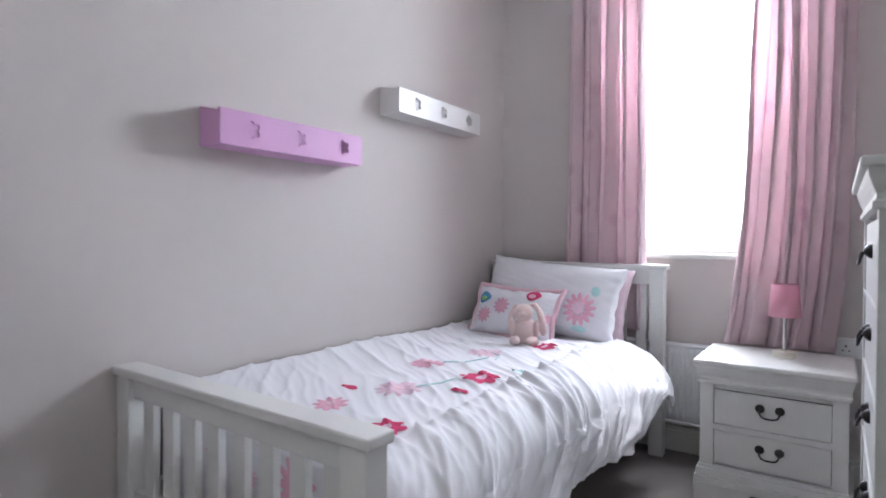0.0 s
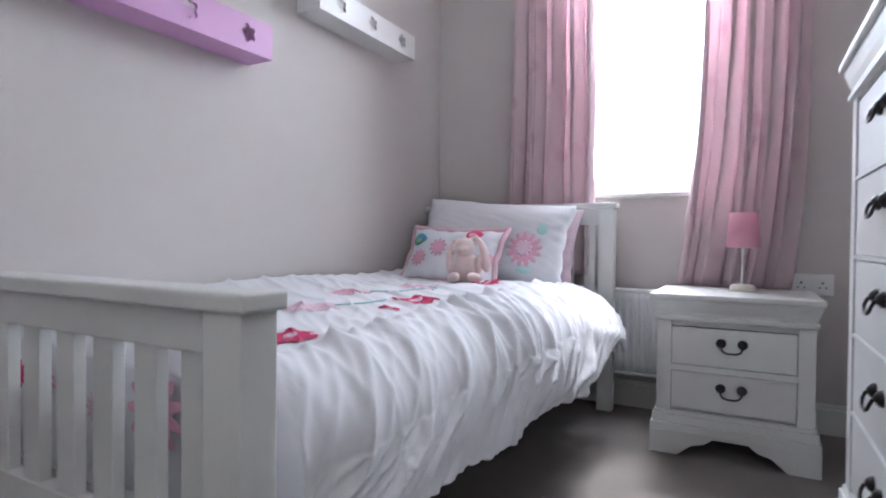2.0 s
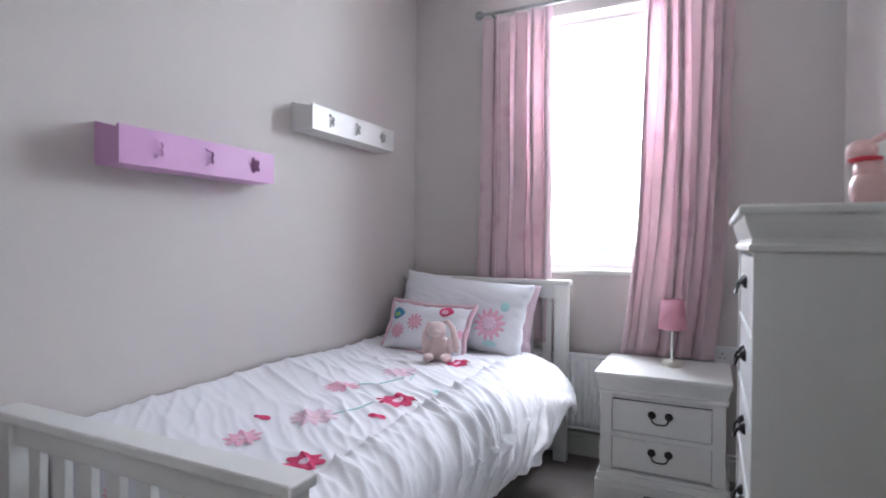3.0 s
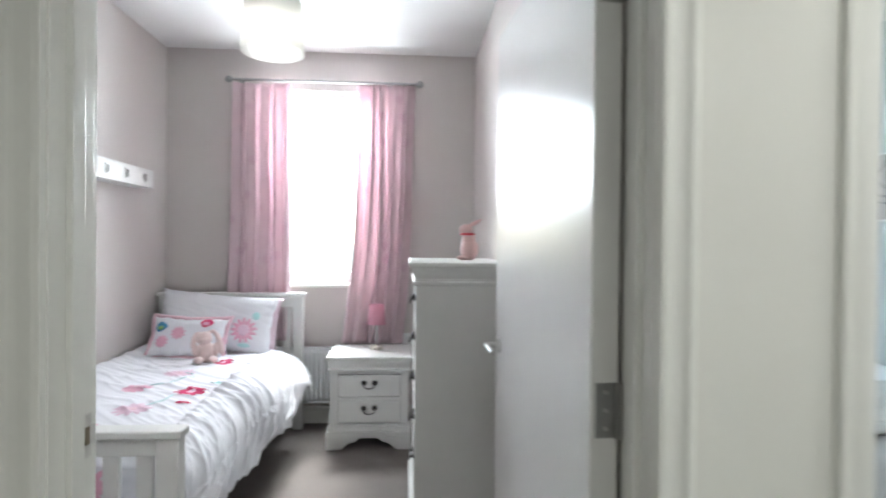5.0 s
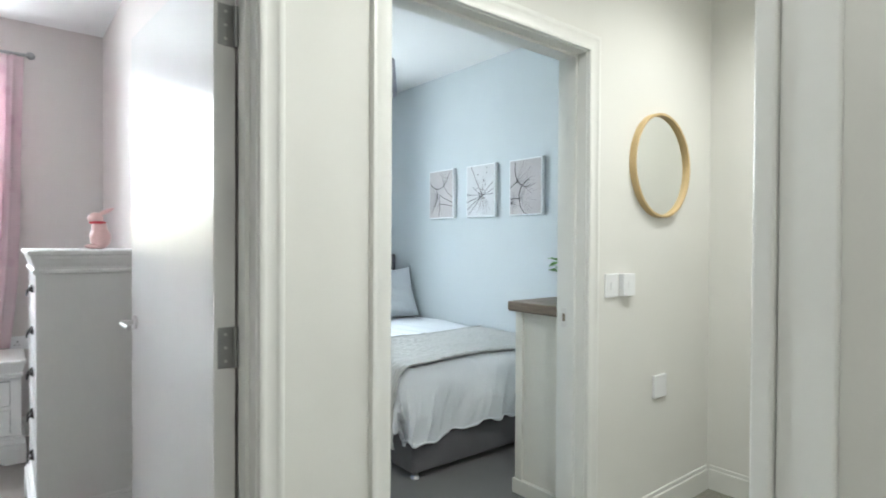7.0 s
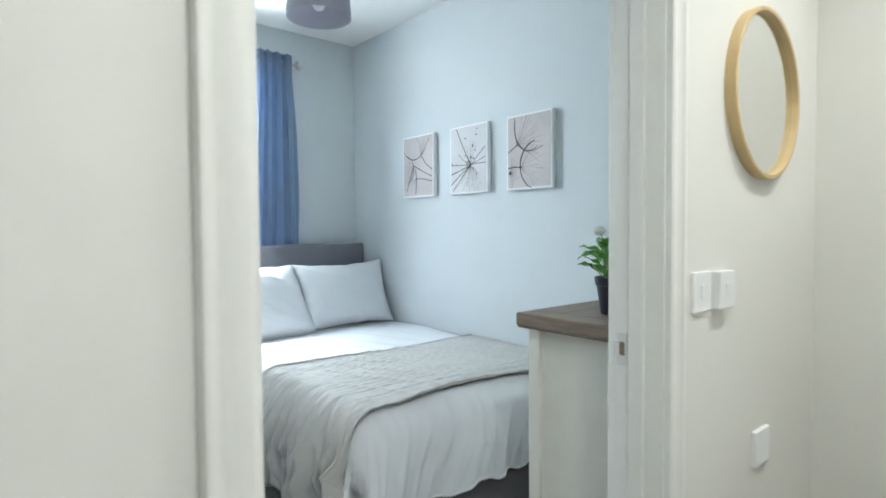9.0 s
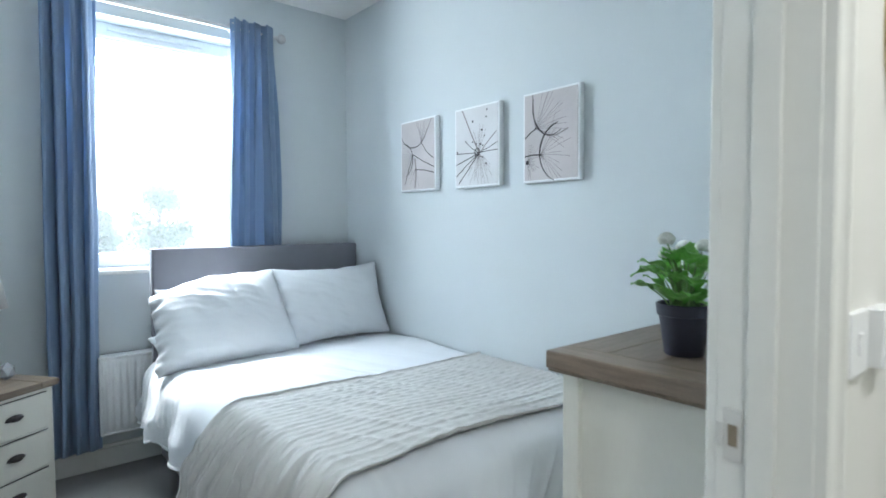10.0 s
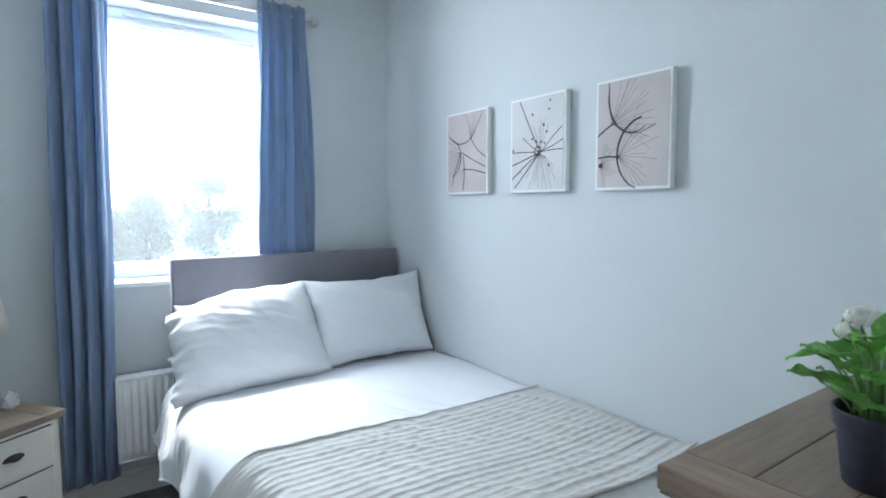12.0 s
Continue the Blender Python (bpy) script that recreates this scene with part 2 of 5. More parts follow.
A = 0.07   # architrave width
skirting("baseboard_1", [(LX, DY1, LX, WY, 1, 0), (LX + 0.016, WY, PX0 - 0.016, WY, 0, -1), (PX0, 0.75, PX0, WY, -1, 0), (LX + 0.016, DY1, D1[0] - A, DY1, 0, 1)])
skirting("baseboard_2", [(PX1 + 0.016, WY, RX - 0.016, WY, 0, -1), (RX, DY1, RX, WY, -1, 0), (PX1, DY1, PX1, WY, 1, 0), (D2[1] + A, DY1, RX - 0.016, DY1, 0, 1)])
skirting("baseboard_3", [(D2[1] + A + 0.005, DY0, HX - 0.016, DY0, 0, -1), (HX, -1.374, HX, DY0 - 0.016, -1, 0), (D1[1] + A + 0.005, DY0, D2[0] - A - 0.005, DY0, 0, -1),
                         (-0.98, DY0, D1[0] - A - 0.005, DY0, 0, -1), (1.04, -1.39, HX, -1.39, 0, 1)])


# section of an architrave: distance from the opening, thickness
MOULDING = ((0.004, 0.0), (0.004, 0.015), (0.007, 0.0175), (0.018, 0.0185), (0.024, 0.0155), (0.045, 0.0165), (0.050, 0.0185), (0.054, 0.021), (0.065, 0.021), (0.0685, 0.019), (0.070, 0.014), (0.070, 0.0))


def door_frame(name, d, label, hinge_right, strike_z=0.97):
    """Lining, stop and stepped architraves round a doorway."""
    x0, x1, h = d
    root = thing(name, ((x0 + x1) / 2, MID, 0), label, "door frame", kind="structure")
    w = (x1 - x0) / 2
    ly0, ly1 = DY0 - MID, DY1 - MID
    part("lining", boxes((-w - 0.028, -w, ly0, ly1, 0, h + 0.028), (w, w + 0.028, ly0, ly1, 0, h + 0.028), (-w, w, ly0, ly1, h, h + 0.028), bevel=0.002), GLOSS, root)
    part("door_stop", boxes((-w, -w + 0.012, ly0 + 0.045, ly1 - 0.048, 0, h), (w - 0.012, w, ly0 + 0.045, ly1 - 0.048, 0, h), (-w + 0.012, w - 0.012, ly0 + 0.045, ly1 - 0.048, h - 0.012, h), bevel=0.002), GLOSS, root)
    for side, s in ((ly0, -1), (ly1, 1)):
        bm = bmesh.new()
        rows = [[bm.verts.new((x, side + s * t, z)) for x, z in ((-w - o, 0), (-w - o, h + o), (w + o, h + o), (w + o, 0))] for o, t in MOULDING]
        for p, q in zip(rows, rows[1:] + rows[:1]):
            for i in range(3):
                bm.faces.new((p[i], p[i + 1], q[i + 1], q[i]))
        part("architrave", bm, GLOSS, root, smooth=True)
    sx = -w if hinge_right else w
    s = 1 if hinge_right else -1
    plate = part("strike_plate", boxes((sx, sx + s * 0.003, ly1 - 0.040, ly1 - 0.012, strike_z - 0.04, strike_z + 0.04), (sx, sx + s * 0.004, ly1 - 0.014, ly1 - 0.002, strike_z - 0.018, strike_z + 0.018), bevel=0.0015), SATIN, root, "steel strike plate")
    part("latch_hole", boxes((sx + s * 0.001, sx + s * 0.0045, ly1 - 0.033, ly1 - 0.020, strike_z - 0.016, strike_z + 0.016)), material("bare_wood_in_the_latch_hole", (0.22, 0.18, 0.13), 0.8), plate)
    return root


door_frame("door_frame_1", D1, "white gloss door frame with moulded architrave", True)
door_frame("door_frame_2", D2, "white gloss door frame with steel strike plate", False)


def window(name, o, label):
    x0, x1, z0, z1 = o
    root = thing(name, ((x0 + x1) / 2, 3.0, z0), label, "window", kind="structure")
    w, h = (x1 - x0) / 2, z1 - z0
    part("window_frame", boxes((-w, -w + 0.05, 0, 0.07, 0, h), (w - 0.05, w, 0, 0.07, 0, h), (-w + 0.05, w - 0.05, 0, 0.07, 0, 0.06), (-w + 0.05, w - 0.05, 0, 0.07, h - 0.06, h), bevel=0.006), UPVC, root)
    part("trickle_vent", boxes((-w * 0.55, w * 0.55, -0.012, 0.0, h - 0.042, h - 0.020), bevel=0.003), UPVC, root)
    a, b = -w + 0.05, w - 0.05
    sash = part("sash", boxes((a, a + 0.020, -0.012, 0.05, 0.06, h - 0.06), (b - 0.020, b, -0.012, 0.05, 0.06, h - 0.06), (a + 0.020, b - 0.020, -0.012, 0.05, 0.06, 0.080), (a + 0.020, b - 0.020, -0.012, 0.05, h - 0.080, h - 0.06), bevel=0.006), UPVC, root)
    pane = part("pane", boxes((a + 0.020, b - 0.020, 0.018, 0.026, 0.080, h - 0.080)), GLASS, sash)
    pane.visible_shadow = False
    part("window_sill", boxes((-w - 0.03, w + 0.03, -0.165, 0.0, -0.03, -0.004), bevel=0.008, seg=3), GLOSS, root)
    return root


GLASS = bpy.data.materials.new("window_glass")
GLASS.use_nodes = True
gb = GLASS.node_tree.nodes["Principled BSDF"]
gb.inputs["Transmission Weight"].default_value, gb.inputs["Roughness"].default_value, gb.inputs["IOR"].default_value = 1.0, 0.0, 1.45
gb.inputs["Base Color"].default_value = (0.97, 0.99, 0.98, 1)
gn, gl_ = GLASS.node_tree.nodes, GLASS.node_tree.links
veil, veil_mix = gn.new("ShaderNodeBsdfTranslucent"), gn.new("ShaderNodeMixShader")   # milky glare put into the panes to wash out the view
veil_mix.inputs["Fac"].default_value = 0.06
gl_.new(gb.outputs["BSDF"], veil_mix.inputs[1])
gl_.new(veil.outputs["BSDF"], veil_mix.inputs[2])
gl_.new(veil_mix.outputs["Shader"], gn["Material Output"].inputs["Surface"])
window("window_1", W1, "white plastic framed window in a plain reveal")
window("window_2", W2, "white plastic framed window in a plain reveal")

# ---- shared furniture makers ----
BEDW = material("white_painted_wood", (0.72, 0.715, 0.70), 0.36, vary=0.02, scale=9, fine=100, bump=0.06, stretch=(1, 1, 0.3))
COTTON = material("white_cotton", (0.76, 0.755, 0.79), 0.9, vary=0.012, scale=12, fine=500, bump=0.10, sheen=0.2)
PINKCLOTH = material("pink_cotton", (0.74, 0.50, 0.57), 0.9, vary=0.05, scale=12, fine=500, bump=0.10, sheen=0.2)
MAUVECLOTH = material("pale_mauve_cotton", (0.73, 0.57, 0.64), 0.9, vary=0.05, scale=12, fine=500, bump=0.10, sheen=0.2)
PINKFLOWER = material("pink_applique", (0.74, 0.40, 0.52), 0.9, vary=0.10, scale=40, fine=600, bump=0.2)
PALEFLOWER = material("pale_pink_applique", (0.74, 0.54, 0.64), 0.9, vary=0.10, scale=40, fine=600, bump=0.2)
REDFLOWER = material("crimson_applique", (0.60, 0.05, 0.15), 0.9, vary=0.15, scale=40, fine=600, bump=0.2)
TEAL = material("turquoise_thread", (0.47, 0.72, 0.71), 0.9, vary=0.10, scale=40, fine=600, bump=0.2)
BLUEPATCH = material("blue_applique", (0.10, 0.32, 0.52), 0.9, vary=0.2, scale=60, fine=600, bump=0.2)
GREENPATCH = material("green_applique", (0.34, 0.56, 0.22), 0.9, vary=0.2, scale=60, fine=600, bump=0.2)


def ridge(t):
    return 1.0 - abs(2.0 * (t - math.floor(t + 0.5)))


def fold_field(x, y, seed, freq, slant=0.0):
    """Soft creases that run mostly along x, with uneven spacing."""
    w = y + slant * x + 0.10 * wob(x * 2.1, y * 2.1, seed) + 0.03 * wob(x * 6, y * 6, seed + 3)
    a = ridge(w * freq) ** 2.2
    b = ridge(w * freq * 0.53 + 0.3 * wob(x * 1.3, y * 1.3, seed + 7)) ** 1.6
    k = 0.35 + 0.65 * max(0.0, min(1.0, 0.5 + 1.1 * wob(x * 2.6, y * 2.6, seed + 11)))
    return k * (0.6 * a + 0.7 * b)


def pillow(name, at, w, h, t, mat, label, tilt=70, turn=0, roll=0, seed=0, parent=None, crease=0.010, ear=0.06, slump=0.0, droop=0.0, frill=0.0):
    """A stuffed pillow that stands on its lower edge at `at` and leans back, with drawn-out corners.

    slump widens its foot, droop lets the corner at -x sag, frill waves its short edges."""
    def fn(side):
        def f(u, v):
            a, b = 2 * u - 1, 2 * v - 1
            pa = a * (1 - ear * (1 - b * b)) * w / 2 * (1 - slump * b)
            pb = b * (1 - 1.3 * ear * (1 - a * a)) * h / 2 - droop * max(0.0, -a) ** 1.6 * (b + 1) / 2
            edge = max(0.0, (1 - a ** 4) * (1 - b ** 4)) ** 0.55
            c = crease * (0.45 * wob(a * 1.7, b * 1.7, seed) + 0.55 * fold_field(b * 0.5, a * 0.5 + b * 0.2, seed + 2, 5.0) + 0.38 * fold_field(a * 0.9, b * 0.6 + a * 0.3, seed + 5, 9.0)) * edge ** 0.5
            rim = max(0.0, (abs(a) - 0.86) / 0.14)
            wave = frill * rim * (math.sin(11 * b + 3 * wob(b * 3, a, seed)) + 0.6 * math.sin(23 * b + seed))
            return (pa + 0.006 * wob(a * 5, b * 5, seed + 1) + 0.7 * wave * rim, side * (t / 2) * edge + side * c + wave, pb + h / 2 + 0.008 * wob(a * 4, 2, seed) )
        return f
    bm = sheet(76, 56, fn(-1))
    other = sheet(76, 56, fn(1))
    me = bpy.data.meshes.new("tmp")
    other.to_mesh(me)
    other.free()
    bm.from_mesh(me)
    bpy.data.meshes.remove(me)
    bmesh.ops.remove_doubles(bm, verts=bm.verts, dist=0.0008)
    ob = part(name, bm, mat, parent, smooth="all")
    ob.matrix_basis = pose(*at, -(90 - tilt), 0, turn) @ pose(0, 0, 0, 0, roll, 0)
    if not parent:
        tagged(ob, label, "pillow")
    return ob


def flower_outline(n, r, depth, steps=8):
    out = []
    for i in range(n * steps):
        a = 2 * math.pi * i / (n * steps)
        out.append((r * (1 - depth * (0.5 + 0.5 * math.cos(n * a)) ** 1.5) * math.cos(a), r * (1 - depth * (0.5 + 0.5 * math.cos(n * a)) ** 1.5) * math.sin(a)))
    return out


def patch(outline, put, lift=0.0025, rings=5):
    """A flat applique that follows a surface: put(a, b) gives the place on it."""
    bm = bmesh.new()
    c = bm.verts.new(put(0, 0, lift))
    loops = []
    for k in range(1, rings + 1):
        loops.append([bm.verts.new(put(a * k / rings, b * k / rings, lift if k < rings else lift * 0.4)) for a, b in outline])
    n = len(outline)
    for i in range(n):
        bm.faces.new((c, loops[0][i], loops[0][(i + 1) % n]))
        for p, q in zip(loops, loops[1:]):
            bm.faces.new((p[i], q[i], q[(i + 1) % n], p[(i + 1) % n]))
    return bm


def curtain(name, x0, x1, b0, b1, y, ztop, zbot, folds, depth, mat, label, seed, pinch=0.0, bend=1.3):
    """A hanging curtain with uneven folds; (x0, x1) at the top, (b0, b1) at the hem."""
    def f(u, v):
        s = v ** bend
        x = (x0 + (x1 - x0) * u) * (1 - s) + (b0 + (b1 - b0) * u) * s
        ph = folds * u + 0.40 * wob(u * 3, v * 1.1, seed) + 0.14 * math.sin(5 * u + seed)
        d = depth * (0.55 + 0.45 * (1 - pinch * math.exp(-v * 9))) * (0.8 + 0.4 * wob(u * 4, v * 1.2, seed + 5))
        sn = math.sin(2 * math.pi * ph)
        yy = y - d * sn * (0.75 + 0.25 * abs(sn))
        x += 0.016 * math.sin(4 * math.pi * ph + 1) + 0.010 * wob(v * 5, u * 5, seed + 9) * v
        z = ztop + (zbot - ztop) * v + 0.006 * math.sin(2 * math.pi * ph) * (v > 0.97)
        return (x, yy, z)
    bm = sheet(int(folds * 22), 46, f)
    ob = part(name, bm, mat, smooth="all", thick=0.004)
    return tagged(ob, label, "curtain")


def rod(name, x0, x1, y, z, r, mat, label, ball=0.024):
    root = thing(name, ((x0 + x1) / 2, y, z), label, "curtain rod")
    h = (x1 - x0) / 2
    part("pole", cyl(bmesh.new(), (-h, 0, 0), (h, 0, 0), r), mat, root, smooth=True)
    for s in (-1, 1):
        bm = bmesh.new()
        bmesh.ops.create_uvsphere(bm, u_segments=20, v_segments=12, radius=ball, matrix=Matrix.Translation((s * (h + 0.02), 0, 0)))
        cyl(bm, (s * h, 0, 0), (s * (h + 0.006), 0, 0), 0.017)
        part("finial", bm, mat, root, smooth=True)
        bx = s * (h - 0.05)
        br = cyl(bmesh.new(), (bx, 0, 0), (bx, WY - y, 0), 0.007)
        cyl(br, (bx, WY - y - 0.008, 0), (bx, WY - y, 0), 0.022)
        part("bracket", br, mat, root, smooth=True)
    return root


def radiator(x0, x1, z0, z1, label):
    root = thing("radiator", ((x0 + x1) / 2, WY - 0.06, 0), label, "radiator")
    w = (x1 - x0) / 2
    n = int((x1 - x0) / 0.034)
    def f(u, v):
        x = -w + 0.012 + (2 * w - 0.024) * u
        p = math.sin(2 * math.pi * u * n)
        e = min(1, 10 * v, 10 * (1 - v))
        return (x, -0.038 - 0.006 * max(-0.6, min(0.6, p)) * e, z0 + 0.012 + (z1 - z0 - 0.024) * v)
    part("front_panel", sheet(n * 8, 10, f), UPVC, root, smooth="all", thick=0.003)
    part("casing", boxes((-w, -w + 0.012, -0.045, 0.035, z0, z1), (w - 0.012, w, -0.045, 0.035, z0, z1), (-w + 0.012, w - 0.012, -0.045, 0.035, z1 - 0.012, z1), (-w + 0.012, w - 0.012, -0.045, 0.035, z0, z0 + 0.012), bevel=0.004), UPVC, root)
    part("back_panel", boxes((-w + 0.012, w - 0.012, 0.02, 0.034, z0 + 0.012, z1 - 0.012)), UPVC, root)
    for s in (-1, 1):
        part("wall_bracket", boxes((s * w * 0.6 - 0.02, s * w * 0.6 + 0.02, 0.034, 0.06, z0 + 0.05, z1 - 0.05)), STEEL, root)
    return root


def bail_handle(parent, at, face):
    """Two round roses and a hanging bail, on a front that faces -y ('y') or -x ('x')."""
    m = Matrix.Translation(at) @ (Matrix() if face == "y" else pose(0, 0, 0, 0, 0, -90))
    bm = bmesh.new()
    for s in (-1, 1):
        lathe(bm, [(0.0001, 0.016), (0.006, 0.015), (0.011, 0.011), (0.016, 0.006), (0.017, 0.0)], m=m @ pose(s * 0.034, 0, 0.012, 90, 0, 0), seg=18)
    pts = [(-0.034, -0.016, 0.010), (-0.033, -0.022, -0.004), (-0.026, -0.024, -0.014), (-0.012, -0.025, -0.019), (0.012, -0.025, -0.019), (0.026, -0.024, -0.014), (0.033, -0.022, -0.004), (0.034, -0.016, 0.010)]
    tube(bm, [m @ Vector(p) for p in pts], 0.0036)
    part("handle", bm, BRONZE, parent, "dark bronze bail handle", smooth=True)


def moulded_chest(name, at, w, d, h, drawers, face_turn, label):
    """A white chest with a deep cornice, fielded drawers, plinth moulding and bracket feet. Built facing -y."""
    root = thing(name, at, label, "chest of drawers", turn=face_turn)
    hw = w / 2
    def ring(rows):
        bm = bmesh.new()
        for x, y, z0, z1 in rows:
            box(bm, -x, x, -y, d, z0, z1, bevel=0.003)
        return bm
    part("top", boxes((-hw - 0.025, hw + 0.025, -0.03, d, h - 0.022, h), bevel=0.008, seg=3), BEDW, root)
    prof = [(0.018, h - 0.022), (0.016, h - 0.035), (0.010, h - 0.055), (0.004, h - 0.070), (0.004, h - 0.080), (0.010, h - 0.085), (0.010, h - 0.096), (0.0, h - 0.100)]
    bm = bmesh.new()
    loops = []
    for o, z in prof:
        loops.append([bm.verts.new(p) for p in ((-hw - o, d, z), (-hw - o, -o, z), (hw + o, -o, z), (hw + o, d, z))])
    for a, b in zip(loops, loops[1:]):
        for i in range(4):
            bm.faces.new((a[i], a[(i + 1) % 4], b[(i + 1) % 4], b[i]))
    bm.faces.new(loops[0])
    bm.faces.new(loops[-1][::-1])
    part("cornice", bm, BEDW, root)
    zb = 0.158 if h < 0.8 else 0.17
    part("body", boxes((-hw, hw, 0.022, d, zb, h - 0.100)), BEDW, root)
    for s in (-1, 1):
        xa, xb = sorted((s * hw, s * (hw - 0.05)))
        part("stile", boxes((xa, xb, 0, 0.022, zb, h - 0.100)), BEDW, root)
    part("plinth", ring([(hw + 0.006, 0.006, zb - 0.014, zb), (hw + 0.013, 0.013, zb - 0.045, zb - 0.014), (hw + 0.020, 0.020, zb - 0.075, zb - 0.045)]), BEDW, root)
    zf = zb - 0.075
    for s in (-1, 1):
        out = [(s * (hw + 0.020), 0.0), (s * (hw + 0.020), zf), (s * (hw - 0.19), zf), (s * (hw - 0.19), zf * 0.85), (s * (hw - 0.165), zf * 0.62), (s * (hw - 0.125), zf * 0.5), (s * (hw - 0.095), zf * 0.2), (s * (hw - 0.075), 0.0)]
        part("foot", prism(bmesh.new(), out, -0.02, 0.012), BEDW, root)
        xa, xb = sorted((s * (hw - 0.01), s * (hw + 0.02)))
        part("foot", boxes((xa, xb, 0.012, 0.10, 0, zf)), BEDW, root)
        part("foot", boxes((xa, xb, d - 0.09, d, 0, zf)), BEDW, root)
    part("apron", boxes((-hw + 0.19, hw - 0.19, -0.012, 0.008, zf * 0.86, zf)), BEDW, root)
    z1 = h - (0.124 if h < 0.8 else 0.112)
    gap = 0.026 if h < 0.8 else 0.012
    dh = (z1 - zb - 0.012 - gap * (drawers - 1)) / drawers
    for i in range(drawers):
        a = zb + 0.012 + i * (dh + gap)
        # dark sheet behind the drawer, painted shade of the gap round it
        part("drawer_gap_shade", boxes((-hw + 0.05, hw - 0.05, 0.0195, 0.0215, a - 0.002, a + dh + 0.002)), DARK, root)
        dr = part("drawer", boxes((-hw + 0.0518, hw - 0.0518, 0.004, 0.019, a, a + dh), bevel=0.0025), BEDW, root)
        bail_handle(dr, (0, 0.004, a + dh * 0.55), "y")
        if i < drawers - 1:
            part("rail", boxes((-hw + 0.05, hw - 0.05, 0.0, 0.019, a + dh + 0.002, a + dh + gap - 0.002)), BEDW, root)
    return root


# ---- pink bedroom ----
bed = thing("child_bed", (-0.82, 1.7, 0), "white painted wooden single bed with slatted ends", "bed")
BX0, BX1 = -0.49, 0.485          # bed sides, from its middle


def bed_end(y0, y1, top, prefix, panel, low, xa, xb):
    """A slatted end: cap, posts, top panel, slats and low rail."""
    ym = (y0 + y1) / 2
    part(prefix + "_cap", boxes((xa, xb, y0, y1, top - 0.026, top), bevel=0.007, seg=3), BEDW, bed)
    for x in (xa + 0.012, xb - 0.082):
        part(prefix + "_post", boxes((x, x + 0.07, ym - 0.03, ym + 0.03, 0, top - 0.026), bevel=0.004), BEDW, bed)
    part(prefix + "_panel", boxes((xa + 0.082, xb - 0.082, ym - 0.016, ym + 0.016, panel, top - 0.026), bevel=0.003), BEDW, bed)
    part(prefix + "_low_rail", boxes((xa + 0.082, xb - 0.082, ym - 0.016, ym + 0.016, low - 0.10, low), bevel=0.003), BEDW, bed)
    x = xb - 0.082 - 0.018
    while x - 0.050 > xa + 0.085:
        part("slat", boxes((x - 0.050, x, ym - 0.010, ym + 0.010, low - 0.01, panel + 0.01), bevel=0.002), BEDW, bed)
        x -= 0.104


bed_end(-1.122, -1.045, 0.718, "foot", 0.632, 0.37, BX0, 0.517)
bed_end(1.0, 1.08, 0.962, "head", 0.86, 0.42, BX0, 0.515)
for x in (BX0 + 0.02, BX1 - 0.06):
    part("side_rail", boxes((x, x + 0.03, -1.07, 1.01, 0.24, 0.36), bevel=0.004), BEDW, bed)
part("slatted_base", boxes((BX0 + 0.05, BX1 - 0.06, -1.0, 1.0, 0.30, 0.33)), BEDW, bed)
mattress = part("mattress", boxes((-1.27, -0.40, 0.74, 2.67, 0.332, 0.545), bevel=0.03, seg=3), COTTON, smooth=True)
tagged(mattress, "white single mattress under the bedding", "mattress")


def creases(x, y, seed):
    """Sharp creases fanning slantwise over the bed towards the open side, broken up by calm patches."""
    h = 0.0
    for k, (slant, freq, amp) in enumerate(((0.55, 7.0, 1.0), (0.80, 11.0, 0.7), (0.38, 5.5, 0.7), (0.70, 15.0, 0.4), (0.62, 21.0, 0.22))):
        w = y + slant * x + 0.09 * wob(x * 1.9, y * 1.9, seed + k) + 0.035 * wob(x * 5, y * 5, seed + 3 + k)
        calm = max(0.0, min(1.0, 0.45 + 1.6 * wob(x * 2.3 + k, y * 2.3, seed + 11 + k)))
        h += amp * calm * ridge(w * freq) ** 4
    return h


def duvet_at(x, y):
    """Height of the bed cover above the floor, over its flat part."""
    e = max(0.0, (0.80 - y) / 0.10)
    rise = 0.590 + 0.026 * math.sin(math.pi * min(1, max(0, (y - 0.7) / 2.0))) + 0.020 * wob(x * 1.7, y * 1.7, 4.0)
    wall = 0.03 * max(0.0, min(1.0, (-1.05 - x) / 0.22))
    return rise + wall + 0.0115 * creases(x, y, 2.0) - 0.005 - 0.05 * min(1, e) ** 2


FOOT = 0.26


